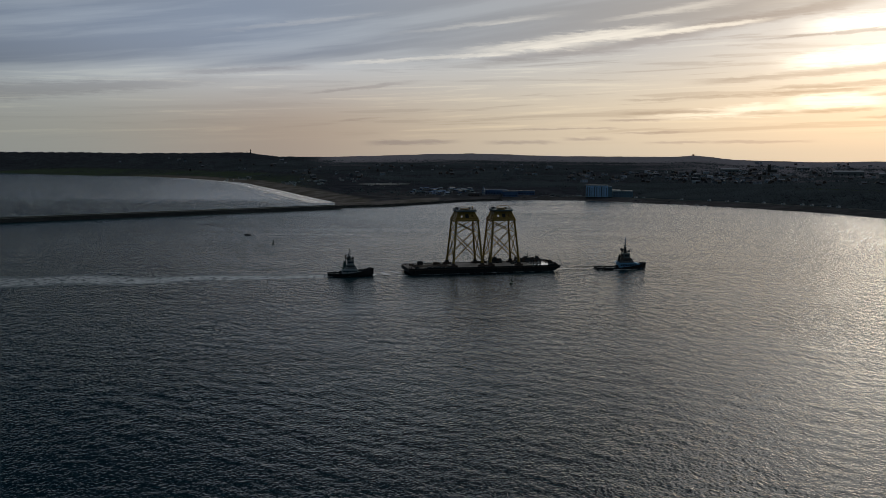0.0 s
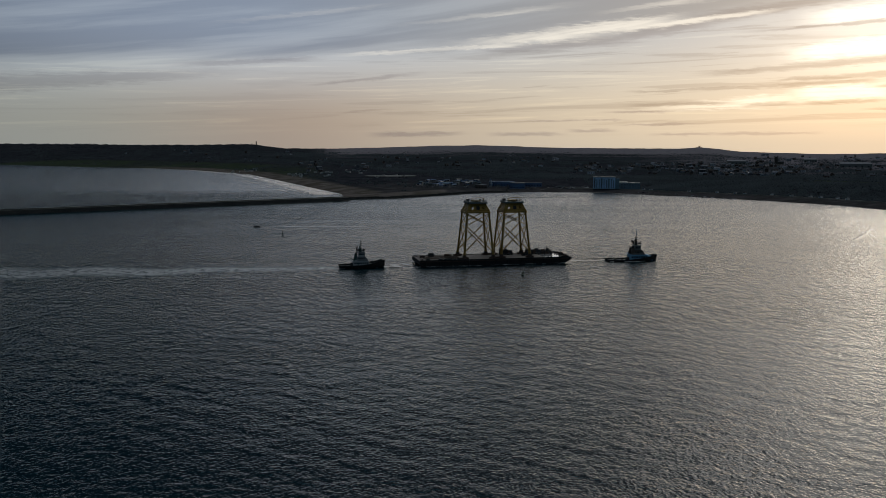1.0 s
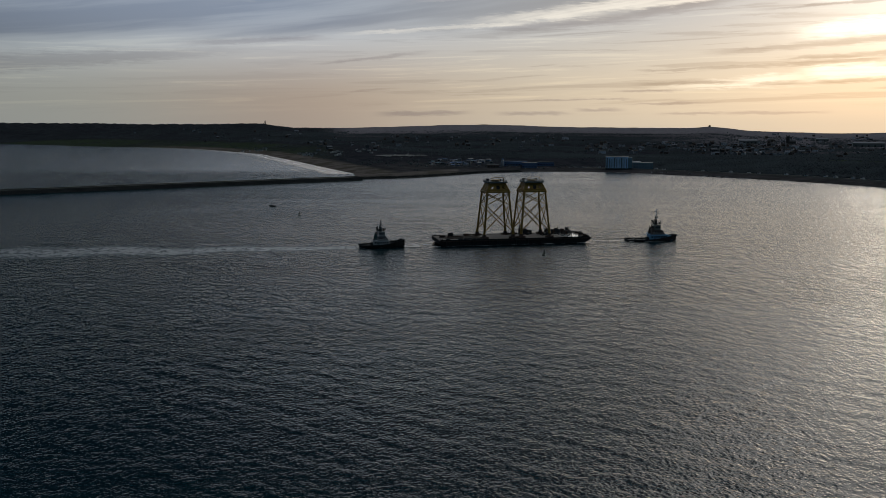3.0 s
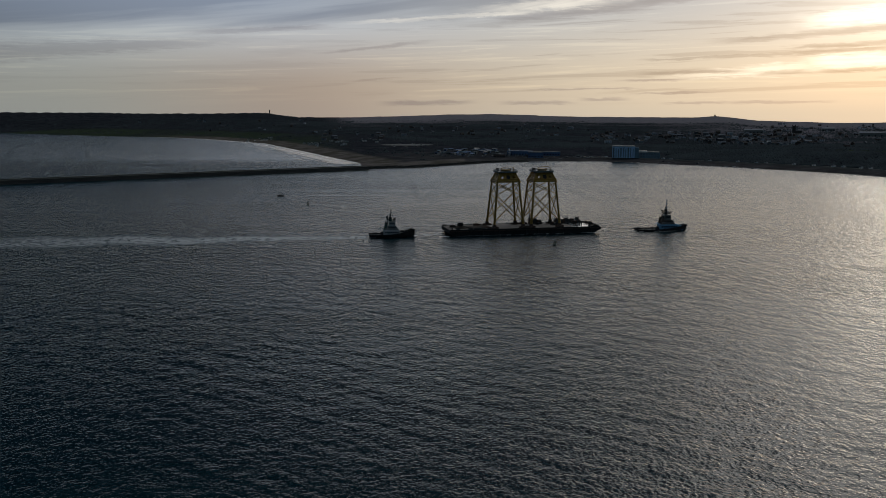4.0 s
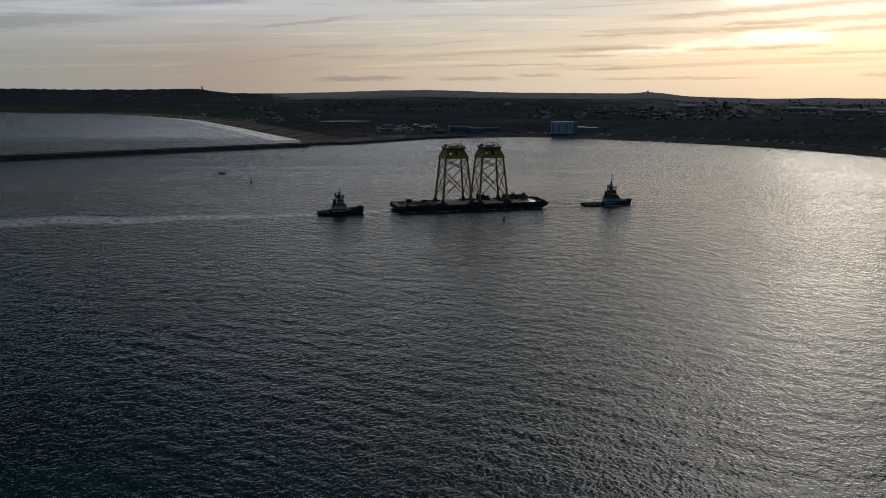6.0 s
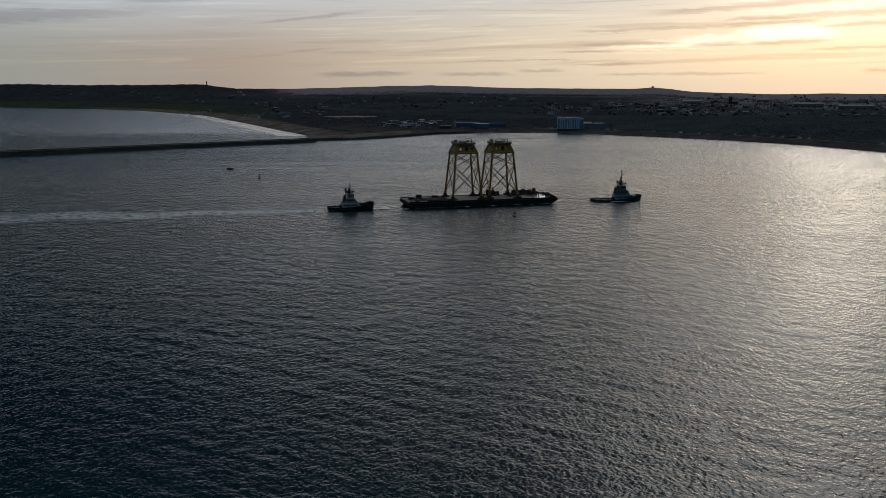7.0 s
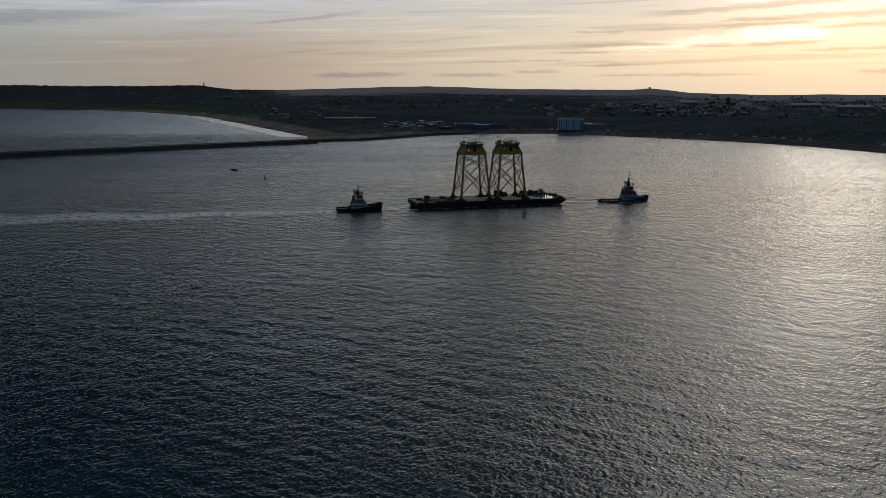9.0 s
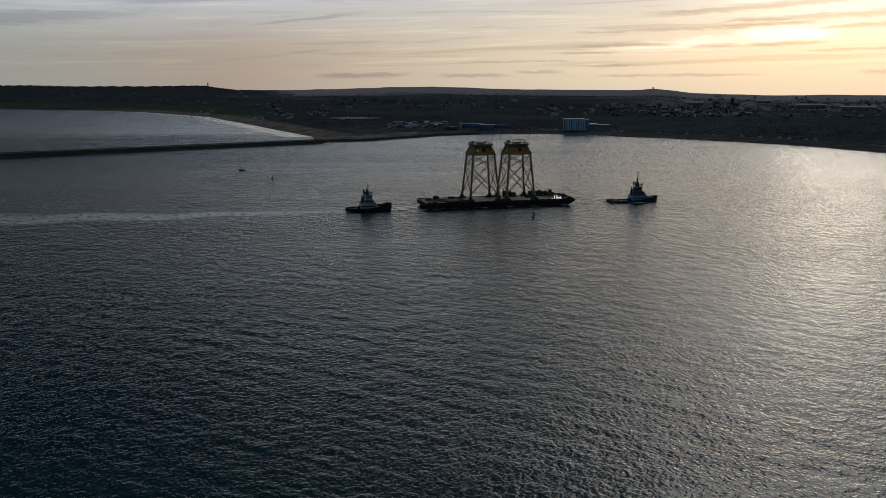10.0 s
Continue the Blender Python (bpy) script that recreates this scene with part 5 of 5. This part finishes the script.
def build_amusements():
    rng = random.Random(31)
    for i in range(46):
        az, r = rng.uniform(-1.7, 2.4), rng.uniform(1596, 1780)
        x, y = bearing(az, r)
        wall, roof, text = rng.choice(((SHADE_GREY, DULL_BLUE, "grey kiosk with a blue roof"), (DULL_BLUE, STEEL, "blue painted amusement hall"), (SHADE_GREY, CLAD2, "grey fairground stall with a blue awning"), (PALE, DULL_BLUE, "white kiosk with a blue awning"), (STEEL, DULL_BLUE, "grey shed with a blue roof"), (SHADE_GREY, SLATE, "dull arcade with a slate roof")))
        shed(pose(x, y, ground_at(x, y), 0, 0, rng.uniform(-40, 40)), rng.uniform(4, 10), rng.uniform(4, 8), rng.uniform(2.2, 3.8), wall, roof, text + " in the fairground", rng.random() < .7)
    for az, r, lx, h, wall, roof, text in ((3.6, 1640, 46, 7, DULL_BLUE, DULL_BLUE, "long blue leisure hall with a low roof"), (4.6, 1600, 26, 9, DULL_BLUE, STEEL, "tall blue water-slide hall beside the beach"), (5.6, 1640, 30, 6, DULL_BLUE, SLATE, "blue hall with a dark roof"), (2.3, 1590, 20, 5, BRICK, SLATE, "brown brick beach house")):
        x, y = bearing(az, r)
        shed(pose(x, y, ground_at(x, y), 0, 0, -az), lx, 14, h, wall, roof, text, False)
    # the big wheel's neighbour: a helter-skelter like tower
    x, y = bearing(2.9, 1625)
    t = thing("slide_tower", pose(x, y, ground_at(x, y)), "slim pale slide tower in the fairground", "tower")
    part("shaft", lathe([(2.6, -2), (2.2, 6), (1.5, 11)], sides=14), PALE, t)
    part("roof", lathe([(2.0, 11), (0.1, 14)], sides=14), DULL_BLUE, t)
    pts = [Vector((3.2 * math.cos(a * .5), 3.2 * math.sin(a * .5), 1 + a * 0.3)) for a in range(28)]
    part("slide", path_tube(pts, 0.6), DULL_BLUE, t)


build_amusements()


def build_vans():
    """Parked cars and caravans along the sea front."""
    rng = random.Random(77)
    v = thing("caravan", Matrix.Identity(4), "white holiday caravan parked behind the beach", "caravan", "parked caravans")
    shell = part("body", soften(block(-4, 4, -1.4, 1.4, 0.4, 3.0, top=(0.98, 0.9)), 0.2), WHITE, v)
    part("roof", block(-4.1, 4.1, -1.45, 1.45, 2.95, 3.1), STEEL, v)
    for x in (-2.4, 0.0, 2.4):
        part("window", block(x - .7, x + .7, -1.42, -1.36, 1.5, 2.4), GLASS, shell)
    for x in (-1.6, 1.6):
        part("wheel", tube((x, -1.3, 0.4), (x, 1.3, 0.4), 0.4, sides=10), RUBBER, v)
    c = thing("car", Matrix.Identity(4), "parked car with a pale shining roof by the sea front", "car", "parked cars")
    shell = part("body", soften(block(-2.2, 2.2, -0.9, 0.9, 0.3, 1.0), 0.12), CARPAINT, c)
    part("cabin", soften(block(-1.3, 1.0, -0.8, 0.8, 1.0, 1.55, top=(0.7, 0.85)), 0.08), GLASS, shell)
    part("roof", block(-0.9, 0.65, -0.68, 0.68, 1.55, 1.6), CARPAINT, c)
    for x in (-1.35, 1.35):
        for y in (-0.92, 0.72):
            part("wheel", tube((x, y, 0.33), (x, y + .2, 0.33), 0.33, sides=10), RUBBER, c)
    first = {"v": True, "c": True}
    spots = []
    for i in range(34):
        spots.append(("v", rng.uniform(-10.2, -5.2), rng.uniform(2080, 2320)))
    for i in range(10):
        spots.append(("v", rng.uniform(-13.6, -12), rng.uniform(2620, 2760)))
    for i in range(60):
        spots.append(("c", rng.uniform(-2.0, 6.5), rng.uniform(1578, 1625)))
    for i in range(40):
        spots.append(("c", rng.uniform(6.5, 9), rng.uniform(1596, 1625)))
    for i in range(26):
        az = rng.uniform(12, 21)
        spots.append(("c", az, float(np.interp(az, [11, 14, 18, 22], [1545, 1490, 1405, 1290]) + rng.uniform(0, 14))))
    for i in range(30):
        spots.append(("c", rng.uniform(-4.6, -2.6), rng.uniform(1900, 2040)))
    for key, az, r in spots:
        x, y = bearing(az, r)
        m = pose(x, y, ground_at(x, y), 0, 0, rng.choice((0, 90, 20)) - az + rng.uniform(-8, 8))
        ob = v if key == "v" else c
        if first[key]:
            ob.matrix_world, first[key] = m, False
        else:
            copy_thing(ob, m)


build_vans()


def build_landmarks():
    # the old water tower on the ridge
    x, y = bearing(-12.2, 3945)
    t = thing("water_tower", pose(x, y, ground_at(x, y)) @ Matrix.Diagonal((0.7, 0.7, 0.7, 1)), "tall dark stone water tower on the ridge", "tower")
    part("base", soften(block(-4.5, 4.5, -4.5, 4.5, -6, 5), 0.4), STONE, t)
    part("shaft", block(-3.0, 3.0, -3.0, 3.0, 5, 21, top=(0.85, 0.85)), STONE, t)
    part("gallery", soften(block(-3.3, 3.3, -3.3, 3.3, 21, 23), 0.2), STONE, t)
    part("cap", lathe([(2.4, 23), (2.2, 25), (0.2, 27)], sides=12), STONE, t)
    # the temple on the far hill
    x, y = bearing(15.32, 4590)
    m = thing("hill_monument", pose(x, y, ground_at(x, y), 0, 0, -20) @ Matrix.Diagonal((0.36, 0.36, 0.36, 1)), "small dark columned monument on the far hilltop", "monument")
    part("plinth", block(-14, 14, -8, 8, -4, 2), STONE, m)
    for i in range(7):
        for yy in (-6, 6):
            part("column", lathe([(1.2, 2), (1.0, 12)], sides=8, centre=(-12 + i * 4, yy)), STONE, m)
    part("entablature", block(-14, 14, -8, 8, 12, 15), STONE, m)
    part("pediment", solid([(-14, -8, 15), (14, -8, 15), (14, 8, 15), (-14, 8, 15), (-14, 0, 18), (14, 0, 18)], [(0, 3, 2, 1), (0, 1, 5, 4), (2, 3, 4, 5), (0, 4, 3), (1, 2, 5)]), STONE, m)
    # the church tower in the town
    x, y = bearing(19.85, 3000)
    c = thing("church", pose(x, y, ground_at(x, y), 0, 0, -10), "dark stone church with a square pinnacled tower", "church")
    part("tower", soften(block(-4.6, 4.6, -4.6, 4.6, -3, 23, top=(0.93, 0.93)), 0.3), STONE, c)
    for sx in (-3.7, 3.7):
        for sy in (-3.7, 3.7):
            part("pinnacle", lathe([(0.8, 23), (0.7, 24.5), (0.05, 27)], sides=6, centre=(sx, sy)), STONE, c)
    part("nave", block(4.6, 24, -5, 5, -3, 7), STONE, c)
    part("roof", solid([(4.6, -5.6, 7), (24.4, -5.6, 7), (24.4, 5.6, 7), (4.6, 5.6, 7), (4.6, 0, 11), (24.4, 0, 11)], [(0, 3, 2, 1), (0, 1, 5, 4), (2, 3, 4, 5), (0, 4, 3), (1, 2, 5)]), SLATE, c)
    part("louvre", block(-1.2, 1.2, -4.5, -4.3, 14, 20), DARK, c)
    # long pale works roofs
    for az, r, lx, h in ((17.6, 2950, 55, 9), (24.2, 2750, 80, 10), (26.8, 2650, 90, 10), (21.7, 3300, 40, 8), (29.0, 2500, 70, 9)):
        x, y = bearing(az, r)
        s = thing("warehouse", pose(x, y, ground_at(x, y), 0, 0, -az + 6), "long warehouse with a pale metal roof in the town", "warehouse", "works roofs")
        part("wall", block(-lx / 2, lx / 2, -12, 12, -4, h), SHADE_GREY, s)
        part("roof", solid([(-lx / 2, -12.5, h), (lx / 2, -12.5, h), (lx / 2, 12.5, h), (-lx / 2, 12.5, h), (-lx / 2, 0, h + 3.5), (lx / 2, 0, h + 3.5)], [(0, 3, 2, 1), (0, 1, 5, 4), (2, 3, 4, 5), (0, 4, 3), (1, 2, 5)]), ROOFING, s)
        for i in range(5):
            xx = -lx / 2 + (i + .5) * lx / 5
            part("door", block(xx - 2, xx + 2, -12.1, -12, 0, 4.5), DARK, s)
    # the car park
    x, y = bearing(-3.6, 1985)
    bm = lathe([(1.0, 0.0), (1.0, 0.1)], sides=28)
    bmesh.ops.scale(bm, vec=(58, 44, 1), verts=bm.verts)
    bmesh.ops.translate(bm, vec=(x, y, ground_at(x, y) + 0.8), verts=bm.verts)
    tagged(link_mesh("car_park", bm, ASPHALT), "wet paved car park behind the dunes", "pavement", kind="structure")


build_landmarks()


def along_coast(points, step):
    """Evenly spaced places and inland normals on a waterline."""
    out = []
    for a, b in zip(points, points[1:]):
        a, b = Vector((*a, 0)), Vector((*b, 0))
        d = b - a
        n = Vector((-d.y, d.x, 0)).normalized()
        for i in range(max(1, int(d.length / step))):
            out.append((a + d * (i * step / d.length), n))
    return out


def ribbon(name, places, material, centre, half, z, label, category, high=0.0):
    """A strip that follows the coast; centre and half width may waver."""
    bm = bmesh.new()
    last = None
    for i, (p, n) in enumerate(places):
        c, h = centre(i), half(i)
        row = []
        for s in (-h, h):
            q = p + n * (c + s)
            row.append(bm.verts.new((q.x, q.y, z(q.x, q.y) + high)))
        if last and h > 0.02:
            bm.faces.new((last[0], row[0], row[1], last[1]))
        last = row
    bmesh.ops.recalc_face_normals(bm, faces=bm.faces)
    for f in bm.faces:
        if f.normal.z < 0:
            f.normal_flip()
    return tagged(link_mesh(name, bm, material), label, category, kind="stuff")


def waver(i, size, seed):
    return noise.noise(Vector((i / size, seed * 7.3, 0.0)))


def build_surf():
    bay = along_coast(BAY[3:], 6.0)
    har = along_coast(HARBOUR[:13], 5.0)
    flat = lambda x, y: 0.0
    def fade(i):
        return min(1.0, max(0.0, (i - 170) / 160))
    ribbon("shallows", bay, SWASH, lambda i: -16 * fade(i), lambda i: 22 * fade(i), flat, "smooth wet shallows shining along the bay's beach", "water", 0.22)
    for k, (off, wide) in enumerate(((-4, 3.0), (-24, 2.5), (-46, 4.0), (-70, 3.0))):
        ribbon("surf", bay, FOAM if k < 2 else SWASH, lambda i: off + 9 * waver(i, 30, k), lambda i: max(0.0, wide * (0.35 + 1.6 * waver(i, 11, k + 5))) * fade(i), flat, "white surf breaking along the bay's beach", "surf", 0.40)
    # rocks at the foot of the dunes between the breakwater and the fairground
    rng = random.Random(41)
    rocks = bmesh.new()
    for p, n in along_coast(HARBOUR[:5], 2.4):
        for row in range(3):
            q = p + n * (row * 3.0 - 2.5 + rng.uniform(-1, 1))
            w = rng.uniform(1.2, 2.3)
            block(q.x - w, q.x + w, q.y - w, q.y + w, -2.0, 0.6 + row * 1.1 + rng.uniform(0, 1.0), rocks, top=(rng.uniform(.4, .8), rng.uniform(.4, .8)), shift=(rng.uniform(-.4, .4), rng.uniform(-.4, .4)))
    tagged(link_mesh("rock_armour", rocks, STONE), "dark boulders along the foot of the dunes", "rocks", kind="stuff")
    ribbon("surf", har, FOAM, lambda i: 1.0 + 2 * waver(i, 14, 9), lambda i: max(0.0, 1.6 * (0.5 + 1.4 * waver(i, 9, 12))), flat, "thin white line of surf on the harbour beach", "surf", 0.35)
    # sea wall and promenade above the harbour beach
    wall = along_coast(HARBOUR[5:13], 8.0)
    bm = bmesh.new()
    last = None
    for p, n in wall:
        row = []
        for off, up in ((47.6, -2.0), (47.6, 1.5), (49.0, 1.5), (49.0, -2.0)):
            q = p + n * off
            row.append(bm.verts.new((q.x, q.y, ground_at(q.x, q.y) + up)))
        if last:
            for j in range(4):
                bm.faces.new((last[j], row[j], row[(j + 1) % 4], last[(j + 1) % 4]))
        last = row
    bmesh.ops.recalc_face_normals(bm, faces=bm.faces)
    tagged(link_mesh("sea_wall", bm, CONCRETE), "pale concrete sea wall above the beach", "wall", kind="structure")
    # beach huts
    rng = random.Random(5)
    hut = None
    for i in range(3, len(wall) - 2, 2):
        if rng.random() < 0.55:
            continue
        p, n = wall[i]
        q = p + n * (53 + rng.uniform(0, 3))
        m = pose(q.x, q.y, ground_at(q.x, q.y), 0, 0, math.degrees(math.atan2(n.y, n.x)) - 90)
        if hut is None:
            hut = thing("beach_hut", m, "small white beach hut on the promenade", "hut", "beach huts")
            part("wall", block(-2.2, 2.2, -1.8, 1.8, -1, 2.6), WHITE, hut)
            part("roof", solid([(-2.5, -2.1, 2.6), (2.5, -2.1, 2.6), (2.5, 2.1, 2.6), (-2.5, 2.1, 2.6), (0, -2.1, 3.8), (0, 2.1, 3.8)], [(0, 3, 2, 1), (0, 4, 5, 3), (1, 2, 5, 4), (0, 1, 4), (3, 5, 2)]), SLATE, hut)
            part("door", block(-.6, .6, -1.88, -1.8, -.2, 2.0), BLUE, hut)
        else:
            copy_thing(hut, m)
    # the small boat's trail and the wash round the tow
    trail = [(Vector((-174 + i * 3.0, 887.5 + i * 0.15, 0)), Vector((0, 1, 0))) for i in range(34)]
    ribbon("wake", trail, SWASH, lambda i: 0.8 * waver(i, 6, 3), lambda i: max(0.05, 1.3 * (0.6 + waver(i, 4, 8))), flat, "thin pale trail behind the small boat", "wake", 0.3)

    # churned water round the hulls
    for n, (x0, y0, x1, y1, off, wide) in enumerate((
            (-31, 597, -13, 607, 0, 3.4), (-31, 596, -14, 604, -4, 2.2), (-30, 599, -14, 610, 4, 1.4), (97, 631, 125, 628, 0, 3.0), (97, 629, 124, 626, -4, 1.2),
            (98, 636, 124, 631, 4, 1.0), (-62, 587, -34, 592, 0, 0.7), (-13, 593, 96, 618.5, 0, 0.45), (126, 623.5, 160, 628, 0, 0.7))):
        a, b = Vector((x0, y0, 0)), Vector((x1, y1, 0))
        side = Vector((-(b - a).y, (b - a).x, 0)).normalized()
        steps = int((b - a).length / 1.2)
        line = [(a.lerp(b, i / steps), side) for i in range(steps + 1)]
        ribbon("wash", line, SWASH if n < 6 else FOAM, lambda i: off + 1.6 * waver(i, 5, n + 30), lambda i: max(0.0, wide * (0.4 + 1.5 * waver(i, 3.2, n + 50))), flat, "pale churned water beside the hulls", "wake", 0.30)


build_surf()


def build_woods():
    """Woods, hedges and gardens: many small uneven crowns in one mesh."""
    rng = np.random.default_rng(9)
    n = 620000
    az = rng.uniform(-40, 40, n)
    reach = 1150 * (4700 / 1150) ** rng.uniform(0, 1, n)
    X, Y = reach * np.sin(np.radians(az)), reach * np.cos(np.radians(az))
    Z, d, _, _, f = land_height(X[None], Y[None])
    Z, d, f = Z[0], d[0], f[0]
    patch = rumple(X, Y, 420, 21) + 0.5 * rumple(X, Y, 150, 22)
    chance = np.clip(0.36 + patch * 0.6, 0.05, 1.0)
    belt = (az > 10.8) & (d > 62) & (d < 430)
    chance[belt] = np.clip(0.75 + patch[belt] * 0.3, 0, 1)
    green = (az > 21.5) & (d > 195) & (d < 330)
    chance[green] = 0.02
    field = (az < -8) & (f < 0.33)
    chance[field] *= 0.10
    ridge = (f > 0.86)
    chance[ridge] = np.clip(0.6 + patch[ridge] * 0.7, 0.1, 1)
    far_field = (az > -7) & (f > 0.72)
    chance[far_field] *= 0.12
    plain = (az > 12) & (f > 0.42)
    chance[plain] *= 0.35
    chance[(np.abs(az - 0.3) < 8.5) & (d < 300)] *= 0.03
    chance[(d < 62) | (f > 1.0)] = 0
    chance[(np.abs(az - 10.6) < 2.3) & (d < 150)] *= 0.1
    left_ridge = (az < -8) & (f > 0.36)
    chance[left_ridge] = np.clip(0.75 + patch[left_ridge] * 0.5, 0.2, 1)
    town = ((az > 14.5) & (az < 22) & (reach > 2050) & (reach < 2800)) | ((az > 8) & (az < 15) & (reach > 2150) & (reach < 2800))
    chance[town] *= 0.55
    keep = rng.uniform(0, 1, n) < chance
    X, Y, Z, reach = X[keep], Y[keep], Z[keep], reach[keep]
    f = f[keep]
    crown = np.array([(1, 0, -0.5), (0, 1, -0.5), (-1, 0, -0.5), (0, -1, -0.5), (0, 0, 1)], float)
    tri = np.array([0, 1, 4, 1, 2, 4, 2, 3, 4, 3, 0, 4]).reshape(-1, 3)
    m = len(X)
    tall = rng.uniform(2.0, 4.6, m) * np.where(f > 0.8, 0.5, 1.0) * np.where((f > 0.8) & (az[keep] > -8), 0.4, 1.0)
    verts, faces, base = [], [], 0
    for k in range(2):
        if k:
            near = reach < 1800
            X, Y, Z, reach, tall, m = X[near], Y[near], Z[near], reach[near], tall[near], int(near.sum())
        size = tall * rng.uniform(0.35, 0.8, m)
        cx = X + rng.normal(0, 0.55, m) * tall
        cy = Y + rng.normal(0, 0.55, m) * tall
        cz = Z + tall * (0.3 + rng.uniform(0, 0.28, m) * k)
        jit = 1 + rng.uniform(-0.4, 0.4, (m, 5, 1))
        v = (crown[None] * jit + rng.normal(0, 0.18, (m, 5, 3))) * size[:, None, None] * np.array([1.2, 1.2, 0.8]) + np.stack([cx, cy, cz], -1)[:, None]
        verts.append(v.reshape(-1, 3))
        faces.append((tri[None] + (np.arange(m) * 5)[:, None, None]).reshape(-1, 3) + base)
        base += m * 5
    verts, faces = np.concatenate(verts), np.concatenate(faces)
    me = bpy.data.meshes.new("woods")
    me.vertices.add(len(verts))
    me.vertices.foreach_set("co", verts.ravel().astype(np.float32))
    me.loops.add(faces.size)
    me.loops.foreach_set("vertex_index", faces.ravel().astype(np.int32))
    me.polygons.add(len(faces))
    me.polygons.foreach_set("loop_start", np.arange(0, faces.size, 3, dtype=np.int32))
    me.update(calc_edges=True)
    me.materials.append(LEAVES)
    tagged(new("woods", me), "dark bare woods, hedges and garden trees", "woods", kind="stuff")


build_woods()
